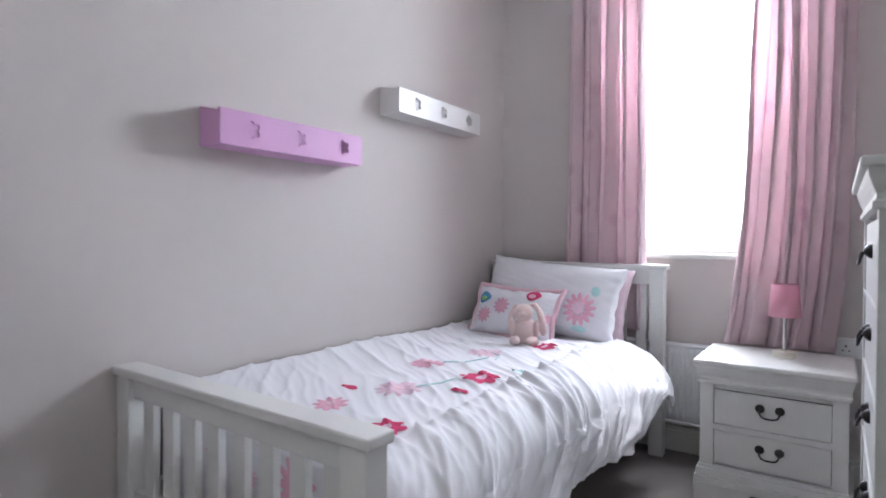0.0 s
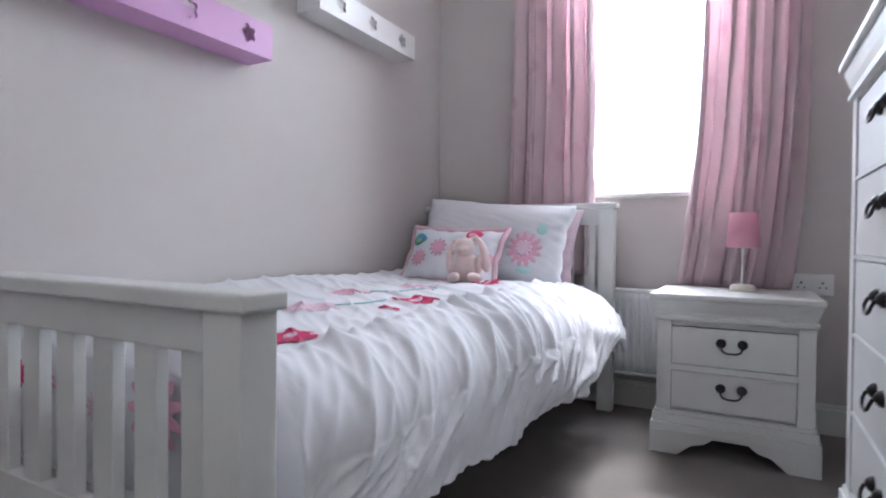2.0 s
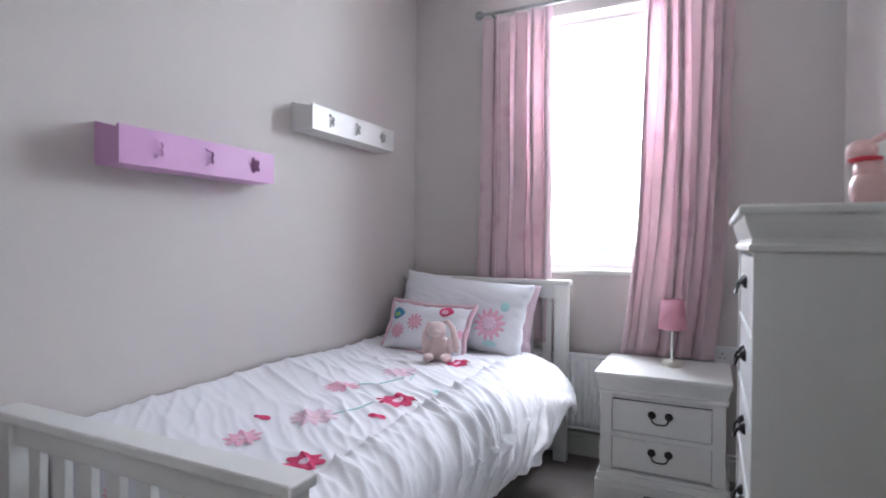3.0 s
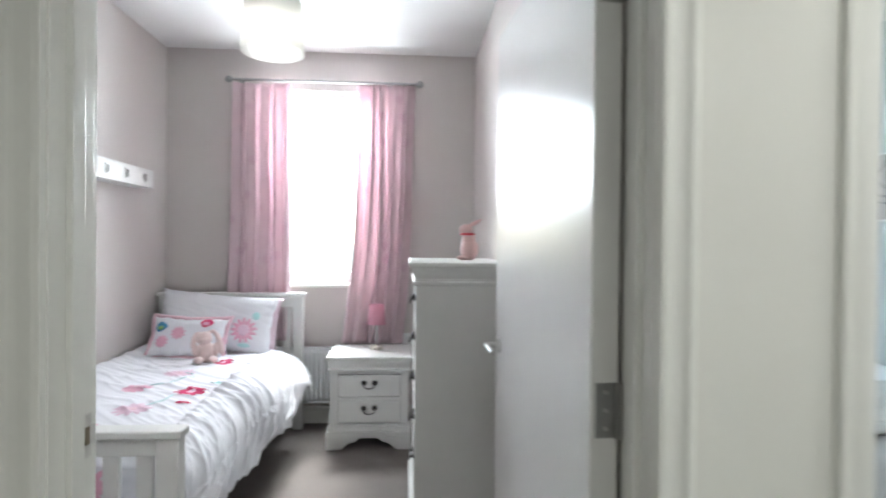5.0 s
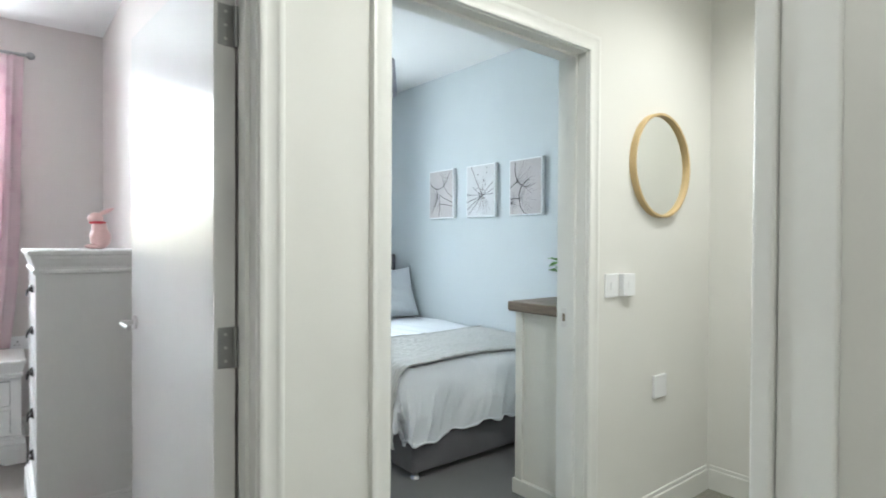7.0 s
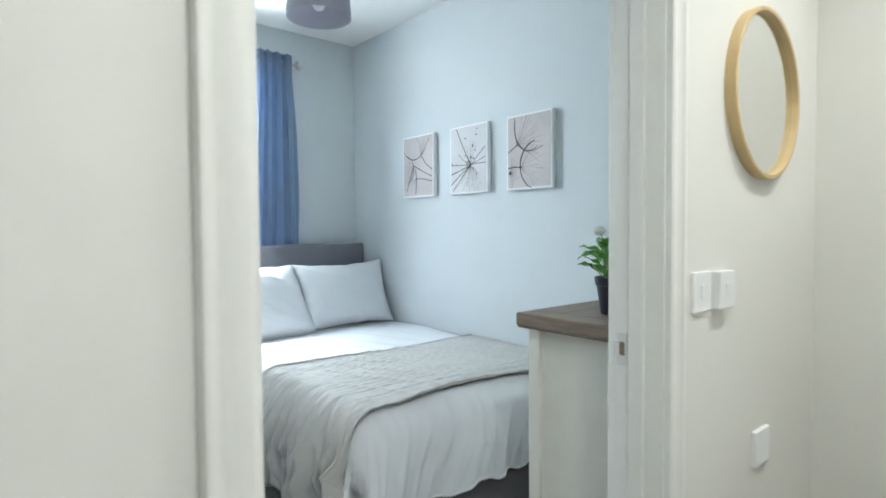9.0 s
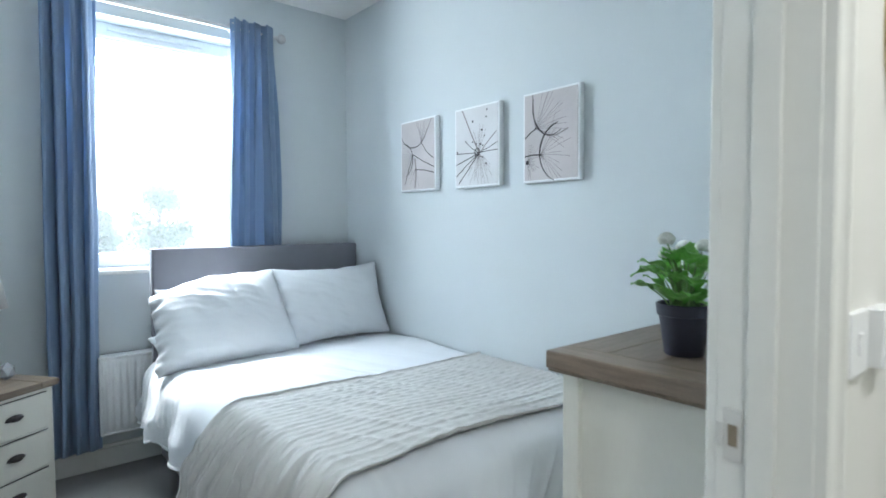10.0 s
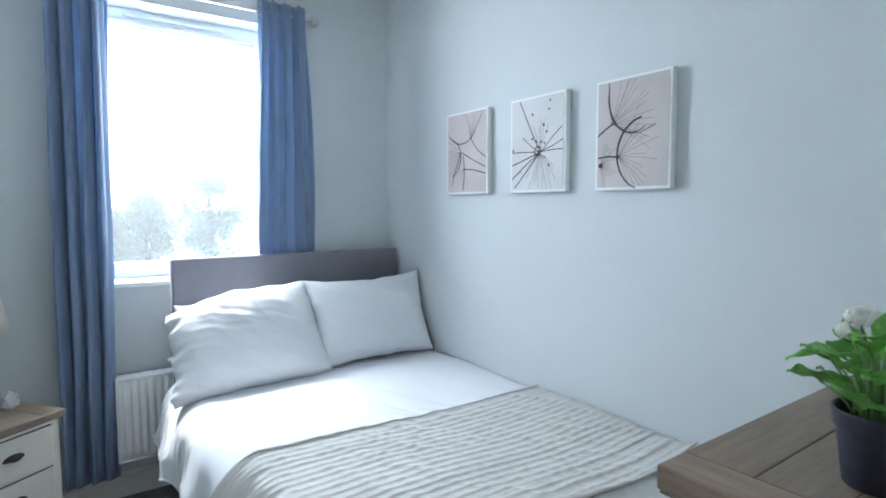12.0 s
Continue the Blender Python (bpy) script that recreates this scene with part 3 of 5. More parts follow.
def duvet_point(u, v):
    """u runs across the bed from the wall and down over the open side; v runs along it, after a drop inside the foot end."""
    along = v * (1.80 + FOOT) - FOOT
    y = 0.728 + max(0.0, along)
    below = max(0.0, -along)
    s = u * 1.45
    flat, r = 0.80, 0.15
    t = min(1.0, max(0.0, along / 1.8))
    bulge = 0.05 * math.sin(math.pi * t / 2) + 0.055 * t ** 4 + 0.018 * wob(y * 2.7, 1.0, 8.0)
    if s < flat:
        x = -1.295 + s
        return Vector((x, y - 0.01 * (below > 0), duvet_at(x, y) - below))
    z0 = duvet_at(-1.295 + flat, y)
    arc = r * math.pi / 2
    crease = 0.020 * creases(-0.50 + (s - flat) * 0.8, y, 2.0) * (1 - 0.45 * max(0.0, min(1.0, (y - 2.05) / 0.3)))
    if s < flat + arc:
        a = (s - flat) / r
        return Vector((-1.295 + flat + (r + crease) * math.sin(a) + bulge * (a / 1.57) - min(0.06, below), y, z0 - r + (r + crease) * math.cos(a) - below))
    k = (s - flat - arc) / (1.45 - flat - arc)
    tip = math.exp(-((y - 2.36) / 0.14) ** 2)
    hang = 0.275 + 0.030 * wob(y * 2.2, 3.0, 1.0) + 0.10 * tip
    z = (z0 - r) * (1 - k) + hang * k - below * (1 - k)
    x = -1.295 + flat + r + bulge + crease * 1.3 + 0.035 * k * (1 + 0.6 * wob(y * 4, k, 5.0)) - 0.03 * k * k + 0.03 * tip * k - min(0.06, below)
    return Vector((x, y + 0.06 * k * tip, z))


duvet = part("duvet", sheet(220, 330, lambda u, v: duvet_point(u, v)), COTTON, smooth="all", thick=0.012)
tagged(duvet, "white cotton duvet with pink applique flowers, creased, on the child's bed", "duvet")


def on_duvet(cx, cy):
    def put(a, b, lift):
        x, y = cx + a, cy + b
        return Vector((x, y, duvet_at(x, y) + lift + 0.002)) if x < -0.495 else duvet_point((x + 1.295) / 1.45, (y - 0.728 + FOOT) / (1.80 + FOOT)) + Vector((0.003, 0, lift + 0.002))
    return put


for cx, cy, r, n, mat, what in ((-0.816, 0.963, 0.055, 9, PINKFLOWER, "pink"), (-0.565, 0.925, 0.056, 7, REDFLOWER, "crimson"), (-0.738, 1.178, 0.078, 11, PALEFLOWER, "pale pink"),
                                (-0.866, 1.495, 0.070, 11, PINKFLOWER, "pink"), (-0.792, 1.790, 0.075, 12, PALEFLOWER, "pale pink"), (-0.600, 1.448, 0.075, 8, REDFLOWER, "crimson"),
                                (-0.640, 2.03, 0.060, 8, REDFLOWER, "crimson")):
    fl = part("flower_applique", patch(flower_outline(n, r, 0.34), on_duvet(cx, cy)), mat, duvet, what + " stitched flower")
    part("flower_middle", patch([(r * 0.28 * math.cos(t), r * 0.28 * math.sin(t)) for t in [2 * math.pi * i / 14 for i in range(14)]], on_duvet(cx, cy), 0.004), PALEFLOWER if mat is REDFLOWER else PINKCLOTH, fl)
for cx, cy in ((-0.880, 1.108), (-0.569, 1.277), (-0.53, 1.60)):
    part("leaf_applique", patch([(0.030 * math.cos(t) * (1 - 0.4 * math.sin(t)), 0.020 * math.sin(t)) for t in [2 * math.pi * i / 14 for i in range(14)]], on_duvet(cx, cy)), REDFLOWER if cy < 1.5 else TEAL, duvet, "small stitched petals")
def on_foot(cx, cz):
    return lambda a, b, lift: Vector((cx + a, 0.714 - lift - 0.010, cz + b))


for cx, cz, r, mat in ((-0.655, 0.49, 0.075, PINKFLOWER), (-0.83, 0.47, 0.030, PALEFLOWER), (-1.00, 0.50, 0.035, PINKFLOWER), (-1.10, 0.50, 0.03, REDFLOWER)):
    part("flower_applique", patch(flower_outline(11, r, 0.4), on_foot(cx, cz), 0.002), mat, duvet, "stitched flower on the hanging end")
for pts in ([(-0.70, 1.22), (-0.66, 1.30), (-0.655, 1.38)], [(-0.83, 1.55), (-0.76, 1.60), (-0.72, 1.70)], [(-0.76, 1.80), (-0.71, 1.77), (-0.69, 1.70)]):
    part("stitched_stem", tube(bmesh.new(), [on_duvet(x, y)(0, 0, 0.004) for x, y in pts], 0.002), TEAL, duvet, "turquoise stitched stem")

back_pillow = pillow("pillow", (-0.850, 2.575, 0.565), 0.77, 0.40, 0.15, MAUVECLOTH, "pale mauve cotton pillow behind the front one on the child's bed", 74, 0, 3, 3)
big = pillow("pillow", (-0.865, 2.445, 0.60), 0.78, 0.40, 0.17, COTTON, "white pillow with a pink applique flower, on the child's bed", 68, 0, 5, 1, crease=0.006, ear=0.07, slump=0.02, frill=0.004)


def on_pillow(w, h, t, cx, cz, ear=0.06, clear=0.009):
    """Places on the front of a pillow, in its own measure from its middle."""
    def put(a, b, lift):
        x, z = cx + a, cz + b
        v = 2 * z / h / (1 - 1.3 * ear * (1 - (2 * x / w) ** 2))
        u = 2 * x / w / (1 - ear * (1 - v * v))
        edge = max(0.0, (1 - u ** 4) * (1 - v ** 4)) ** 0.55
        return Vector((x, -(t / 2) * edge - clear - lift, z + h / 2))
    return put


fl = part("flower_applique", patch(flower_outline(13, 0.082, 0.35), on_pillow(0.78, 0.40, 0.17, 0.215, -0.055)), PINKFLOWER, big, "pink stitched flower")
part("flower_middle", patch(flower_outline(10, 0.04, 0.2), on_pillow(0.78, 0.40, 0.17, 0.215, -0.055), 0.008), PALEFLOWER, fl)
part("leaf_applique", patch([(0.022 * math.cos(t), 0.026 * math.sin(t)) for t in [2 * math.pi * i / 12 for i in range(12)]], on_pillow(0.78, 0.40, 0.17, 0.275, 0.045)), TEAL, big)
part("leaf_applique", patch([(0.040 * math.cos(t), 0.012 * math.sin(t)) for t in [2 * math.pi * i / 12 for i in range(12)]], on_pillow(0.78, 0.40, 0.17, 0.23, -0.15)), TEAL, big)
cushion = pillow("cushion", (-0.955, 2.27, 0.593), 0.47, 0.27, 0.12, COTTON, "small white cushion with pink edging, stitched birds and flowers", 62, 0, 2, 6, crease=0.004, ear=0.10)
tagged(cushion, category="cushion")
edge_pts = []
for i in range(65):
    a = 2 * math.pi * i / 64
    c, s = math.cos(a), math.sin(a)
    k = max(abs(c), abs(s))
    edge_pts.append((0.243 * c / k * (1 - 0.095 * (1 - (s / k) ** 2)), 0.006 * math.sin(9 * a), 0.135 + 0.145 * s / k * (1 - 0.125 * (1 - (c / k) ** 2))))
part("edging", tube(bmesh.new(), edge_pts, 0.013), PINKCLOTH, cushion, "pink frilled edging", smooth=True)
cp = lambda x, z: on_pillow(0.47, 0.27, 0.12, x, z, 0.10, 0.006)
for (x, z, r, mat) in ((-0.135, -0.045, 0.042, PINKFLOWER), (-0.045, 0.01, 0.045, PINKFLOWER), (0.215, -0.02, 0.03, PINKFLOWER)):
    part("flower_applique", patch(flower_outline(10, r, 0.35), cp(x, z)), mat, cushion)
for x, z, mat, wing in ((-0.165, 0.05, BLUEPATCH, GREENPATCH), (0.105, 0.085, REDFLOWER, PINKFLOWER)):
    b = part("bird_applique", patch([(0.040 * math.cos(t) * (1 + 0.25 * math.cos(t)), 0.026 * math.sin(t) * (1 - 0.3 * math.cos(2 * t))) for t in [2 * math.pi * i / 16 for i in range(16)]], cp(x, z)), mat, cushion, "stitched bird shape")
    part("wing", patch([(0.020 * math.cos(t), 0.014 * math.sin(t)) for t in [2 * math.pi * i / 10 for i in range(10)]], cp(x + 0.004, z - 0.008), 0.008), wing, b)

# plush rabbit, one plain mesh
PLUSH = material("cream_pink_plush", (0.74, 0.58, 0.56), 0.98, vary=0.08, scale=30, fine=400, bump=0.6, sheen=0.5)
rb = bmesh.new()
for c, r, turn in (((0, 0, 0.062), (0.060, 0.052, 0.064), 0), ((-0.008, -0.014, 0.146), (0.043, 0.044, 0.041), 0), ((-0.008, -0.048, 0.136), (0.022, 0.018, 0.016), 0), ((-0.040, -0.062, 0.022), (0.023, 0.048, 0.020), 18),
                   ((0.040, -0.062, 0.022), (0.023, 0.048, 0.020), -18), ((-0.058, -0.026, 0.080), (0.017, 0.022, 0.040), 0), ((0.054, -0.028, 0.080), (0.017, 0.022, 0.040), 0)):
    bmesh.ops.create_uvsphere(rb, u_segments=20, v_segments=14, radius=1, matrix=pose(*c, 0, 0, turn) @ Matrix.Diagonal((*r, 1)))
for pts in ([(0.012, 0.0, 0.182), (0.040, -0.010, 0.186), (0.062, -0.024, 0.158), (0.078, -0.036, 0.112), (0.086, -0.042, 0.070), (0.084, -0.044, 0.048)],
            [(-0.026, 0.004, 0.180), (-0.050, 0.006, 0.176), (-0.062, 0.002, 0.148), (-0.066, -0.004, 0.112), (-0.064, -0.006, 0.092)]):
    tube(rb, pts, [0.007, 0.012, 0.014, 0.016, 0.016, 0.008][:len(pts)], 12)
rabbit = part("plush_rabbit", rb, PLUSH, smooth="all")
rm = rabbit.modifiers.new("fuse", "REMESH")
rm.mode, rm.voxel_size, rm.use_smooth_shade = "VOXEL", 0.004, True
rabbit.matrix_world = pose(-0.755, 2.075, 0.607, -10, 0, 20)
tagged(rabbit, "cream and pink plush rabbit with floppy ears sitting against the cushion", "soft toy")

nightstand = moulded_chest("nightstand", (0.175, 2.335, 0), 0.50, 0.42, 0.594, 2, 0, "white painted nightstand with two drawers and bracket feet")
tagged(nightstand, category="nightstand")
tallboy = moulded_chest("tall_chest", (0.445, 1.495, 0), 0.70, 0.42, 1.24, 5, -90, "tall white painted chest of five drawers")

# table lamp
SHADEP = material("pink_lampshade_cloth", (0.80, 0.44, 0.54), 0.8, vary=0.05, scale=20, fine=400, bump=0.08, through_light=0.4)
lamp = thing("table_lamp", (0.205, 2.575, 0.5945), "small table lamp with a pink drum shade on the nightstand", "lamp")
part("base", lathe(bmesh.new(), [(0.046, 0), (0.046, 0.016), (0.040, 0.024), (0.012, 0.028), (0.0001, 0.028)], seg=32), material("cream_ceramic", (0.70, 0.66, 0.58), 0.3, vary=0.03), lamp, smooth=True)
part("stem", cyl(bmesh.new(), (0, 0, 0.026), (0, 0, 0.20), 0.007), CHROME, lamp, "pale metal stem", smooth=True)
sh = part("shade", lathe(bmesh.new(), [(0.062, 0.17), (0.050, 0.305)], seg=40), SHADEP, lamp, "pink fabric shade", smooth="all", thick=0.002)
bm = sh.data
# open the shade's ends
bmx = bmesh.new()
bmx.from_mesh(bm)
bmesh.ops.delete(bmx, geom=[f for f in bmx.faces if len(f.verts) > 4], context="FACES")
bmx.to_mesh(bm)
bmx.free()

# wall shelves
def flower_shelf(y0, y1, z0, z1, mat, label):
    """A boxed wall shelf whose front is pierced by three flower shapes."""
    d, t = 0.115, 0.012
    root = thing("wall_shelf", (LX, (y0 + y1) / 2, z0), label, "wall shelf")
    w, h = (y1 - y0) / 2, z1 - z0
    part("base_board", boxes((0, d - t, -w, w, 0, t)), mat, root)
    for s in (-1, 1):
        ya, yb = sorted((s * w, s * (w - t)))
        part("end_board", prism(bmesh.new(), [(0, t), (d - t, t), (d - t, h * 0.93), (0, h * 1.14)], ya, yb), mat, root)
    bm = bmesh.new()
    loops = [[(-w, 0), (w, 0), (w, h), (-w, h)]]
    for c in (-w * 0.62, 0.0, w * 0.68):
        loops.append([(c + a, h * 0.52 + b) for a, b in flower_outline(5, 0.031, 0.30, 6)])
    edges = []
    for lp in loops:
        vs = [bm.verts.new((d, y, z)) for y, z in lp]
        edges += [bm.edges.new((vs[i], vs[(i + 1) % len(vs)])) for i in range(len(vs))]
    bmesh.ops.triangle_fill(bm, edges=edges, use_beauty=True)
    front = part("front_board", bm, mat, root)
    sol = front.modifiers.new("thickness", "SOLIDIFY")
    sol.thickness, sol.offset = t, -1 if front.data.polygons[0].normal.x > 0 else 1
    part("back_board", boxes((0.0, 0.008, -w + t, w - t, t, h * 1.0)), mat, root)
    return root


LILAC = material("lilac_paint", (0.63, 0.35, 0.60), 0.5, vary=0.03, scale=10, fine=120, bump=0.05)
flower_shelf(0.855, 1.49, 1.385, 1.50, LILAC, "lilac painted box shelf with flower cut-outs")
flower_shelf(1.725, 2.40, 1.650, 1.760, BEDW, "white painted box shelf with flower cut-outs")

# curtains of the pink room
def patterned(name, base, motif, through_light):
    m = material(name, base, 0.85, vary=0.06, scale=5, fine=350, bump=0.10, sheen=0.25, through_light=through_light)
    nt = m.node_tree
    n, l = nt.nodes, nt.links
    ramp = n["Color Ramp"]
    vor = n.new("ShaderNodeTexVoronoi")
    vor.inputs["Scale"].default_value = 7.0
    l.new(n["Mapping"].outputs["Vector"], vor.inputs["Vector"])
    cr = n.new("ShaderNodeValToRGB")
    cr.color_ramp.elements[0].position, cr.color_ramp.elements[1].position = 0.16, 0.30
    cr.color_ramp.elements[0].color, cr.color_ramp.elements[1].color = (1, 1, 1, 1), (0, 0, 0, 1)
    l.new(vor.outputs["Distance"], cr.inputs["Fac"])
    mx = n.new("ShaderNodeMix")
    mx.data_type = "RGBA"
    l.new(cr.outputs["Color"], mx.inputs[0])
    mx.inputs[7].default_value = (*motif, 1)
    l.new(ramp.outputs["Color"], mx.inputs[6])
    for target in (n["Principled BSDF"].inputs["Base Color"],) + ((n["Translucent BSDF"].inputs["Color"],) if through_light else ()):
        l.new(mx.outputs[2], target)
    return m


PINKCURT = patterned("pink_curtain_cotton", (0.77, 0.62, 0.655), (0.71, 0.53, 0.59), 0.32)
curtain("curtain", -0.82, -0.43, -0.845, -0.415, 2.765, 2.435, 0.62, 4.5, 0.046, PINKCURT, "pink patterned curtain hanging beside the window, behind the bed", 1.0, pinch=0.6)
curtain("curtain", 0.045, 0.44, -0.055, 0.365, 2.765, 2.445, 0.600, 4.5, 0.046, PINKCURT, "pink patterned curtain ending above the nightstand", 4.0, pinch=0.6, bend=3.0)
rod("curtain_rod", -0.83, 0.47, 2.758, 2.458, 0.009, STEEL, "thin grey metal curtain rod with ball ends")
radiator(-0.62, 0.30, 0.17, 0.565, "white panel radiator under the window of the pink bedroom")


def socket(name, at, w, h, d, label, category, face="y-", detail=0):
    """A plate on a wall, with rockers or slots."""
    root = thing(name, at, label, category)
    s = -1 if face == "y-" else 1
    ys = sorted((0, s * d))
    part("plate", boxes((-w / 2, w / 2, *ys, -h / 2, h / 2), bevel=0.003), UPVC, root)
    yf = sorted((s * d, s * (d + 0.003)))
    if detail == 1:
        part("rocker", boxes((-0.011, 0.011, *yf, -0.017, 0.017), bevel=0.001), UPVC, root)
    if detail == 2:
        for x in (-w * 0.25, w * 0.25):
            # slots as flat dark boxes, the shade of the holes in their colour
            part("socket_slots", boxes((x - 0.003, x + 0.003, s * d - 0.0006, s * d + 0.0006, 0.004, 0.013), (x - 0.014, x - 0.008, s * d - 0.0006, s * d + 0.0006, -0.014, -0.009), (x + 0.008, x + 0.014, s * d - 0.0006, s * d + 0.0006, -0.014, -0.009)), DARK, root)
            part("rocker", boxes((x * 0.35 - 0.006, x * 0.35 + 0.006, *yf, 0.012, 0.028), bevel=0.001), UPVC, root)
    return root


socket("wall_socket", (0.455, WY, 0.612), 0.15, 0.088, 0.010, "white double wall socket above the skirting", "socket", detail=2)


# rabbit ornament, one plain mesh
ORN = material("pink_ceramic", (0.70, 0.46, 0.44), 0.35, vary=0.06, scale=20, fine=200, bump=0.05)
bm = bmesh.new()
for c, s in (((0, 0, 0.055), (0.045, 0.05, 0.056)), ((-0.004, 0, 0.10), (0.033, 0.036, 0.042)), ((-0.020, 0, 0.148), (0.034, 0.028, 0.030)), ((-0.03, -0.012, 0.012), (0.035, 0.018, 0.012)), ((-0.03, 0.012, 0.012), (0.035, 0.018, 0.012))):
    bmesh.ops.create_uvsphere(bm, u_segments=20, v_segments=14, radius=1, matrix=Matrix.LocRotScale(c, None, s))
for y in (-0.010, 0.010):
    bmesh.ops.create_uvsphere(bm, u_segments=14, v_segments=10, radius=1, matrix=pose(0.022, y, 0.182, 0, 62, 0) @ Matrix.Diagonal((0.009, 0.007, 0.040, 1)))
orn = part("rabbit_ornament", bm, ORN, smooth="all")
orn.matrix_world = pose(0.715, 1.50, 1.2405, 0, 0, 10)
tagged(orn, "pink ceramic rabbit ornament with a red ribbon on the tall chest", "ornament")
RIBBON = material("red_ribbon", (0.55, 0.03, 0.05), 0.6, vary=0.1)
orn.data.materials.append(RIBBON)
ribbon = bmesh.new()
ribbon.from_mesh(orn.data)
lathe(ribbon, [(0.031, 0.122), (0.036, 0.125), (0.036, 0.131), (0.030, 0.134)], at=(-0.012, 0, 0), seg=24)
ribbon.faces.ensure_lookup_table()
for f in ribbon.faces[len(orn.data.polygons):]:
    f.material_index = 1
ribbon.to_mesh(orn.data)
ribbon.free()


def pendant(at, r0, r1, z0, z1, mat, label, light):
    root = thing("pendant_lamp", (at[0], at[1], CEIL), label, "ceiling lamp")
    sm = bmesh.new()
    n = 48
    rings = [[sm.verts.new((r * math.cos(2 * math.pi * i / n), r * math.sin(2 * math.pi * i / n), z - CEIL)) for i in range(n)] for r, z in ((r0, z0), (r1, z1))]
    for i in range(n):
        sm.faces.new((rings[0][i], rings[0][(i + 1) % n], rings[1][(i + 1) % n], rings[1][i]))
    part("shade", sm, mat, root, smooth="all", thick=0.002)
    part("flex", cyl(bmesh.new(), (0, 0, z1 - CEIL - 0.06), (0, 0, 0), 0.003), UPVC, root)
    part("ceiling_rose", lathe(bmesh.new(), [(0.038, -0.022), (0.042, -0.012), (0.042, 0.0)], seg=28), UPVC, root, smooth=True)
    part("bulb_holder", lathe(bmesh.new(), [(0.018, z1 - CEIL - 0.13), (0.020, z1 - CEIL - 0.06), (0.006, z1 - CEIL - 0.05)], seg=20), UPVC, root, smooth=True)
    sp = bmesh.new()
    for k in range(3):
        a = 2 * math.pi * k / 3
        cyl(sp, (0, 0, z1 - CEIL - 0.06), (r1 * math.cos(a), r1 * math.sin(a), z1 - CEIL - 0.01), 0.002, seg=6)
    part("shade_carrier", sp, UPVC, root)
    bm = bmesh.new()
    bmesh.ops.create_uvsphere(bm, u_segments=18, v_segments=12, radius=0.028, matrix=Matrix.Translation((0, 0, z1 - CEIL - 0.155)))
    part("bulb", bm, BULB if light else UPVC, root, smooth="all")
    return root


BULB = bpy.data.materials.new("lit_bulb")
BULB.use_nodes = True
be = BULB.node_tree.nodes["Principled BSDF"]
be.inputs["Emission Color"].default_value, be.inputs["Emission Strength"].default_value = (1.0, 0.97, 0.94, 1), 7.0
WHITESHADE = material("white_lampshade_cloth", (0.84, 0.83, 0.80), 0.8, vary=0.02, scale=20, fine=400, bump=0.06, through_light=0.8)
MAUVESHADE = material("mauve_grey_lampshade_cloth", (0.54, 0.53, 0.60), 0.8, vary=0.04, scale=20, fine=400, bump=0.06, through_light=0.3)
pendant((-0.222, 1.40), 0.143, 0.128, 2.195, 2.43, WHITESHADE, "white drum pendant shade, lit, hanging from the ceiling", True)


# doors, standing open
def flush_door(name, at, width, thick, turn, hinge, heights, faces, label):
    """A flush leaf that starts at its hinges and runs along x; hinge gives the plate's span across the edge, faces the sides with a lever."""
    root = thing(name, at, label, "door", turn=turn, kind="structure")
    part("leaf", boxes((0.0, width, 0.0, thick, 0.0, 2.03), bevel=0.0025), DOORP, root)
    hz, hx = 0.975, width - 0.055
    for side in faces:
        y, s = (thick, 1) if side > 0 else (0.0, -1)
        hb = bmesh.new()
        lathe(hb, [(0.026, 0.0), (0.026, 0.006), (0.022, 0.009), (0.0095, 0.010), (0.0095, 0.042), (0.0001, 0.044)], m=pose(hx, y, hz, -90 * s, 0, 0), seg=28)
        tube(hb, [(hx, y + s * 0.040, hz), (hx - 0.007, y + s * 0.046, hz), (hx - 0.035, y + s * 0.048, hz), (hx - 0.115, y + s * 0.048, hz - 0.004)], 0.0092, seg=14)
        part("door_handle", hb, CHROME, root, "steel lever handle", smooth=True)
    for z in heights:
        plate = part("hinge", boxes((-0.0025, 0.0, *hinge, z - 0.055, z + 0.055), bevel=0.0008), STEEL, root, "dull steel hinge leaf")
        screws = bmesh.new()
        for k in (-0.036, 0.0, 0.036):
            cyl(screws, (-0.0034, (hinge[0] + hinge[1]) / 2, z + k), (-0.0024, (hinge[0] + hinge[1]) / 2, z + k), 0.0042, seg=12)
        part("screw_heads", screws, CHROME, plate)
        part("hinge_pin", cyl(bmesh.new(), (-0.007, 0.002, z - 0.055), (-0.007, 0.002, z + 0.055), 0.006, seg=12), STEEL, root, smooth=True)
    return root


flush_door("door_1", (0.826, -0.143, 0.006), 0.84, 0.058, 93.5, (0.006, 0.048), (0.20, 0.99, 1.85), (1,), "white painted flush door standing open against the tall chest")
flush_door("door_2", (1.256, -0.150, 0.006), 0.88, 0.042, 90, (0.022, 0.0415), (0.20, 1.07, 1.85), (1, -1), "white painted flush door standing open into the blue bedroom")

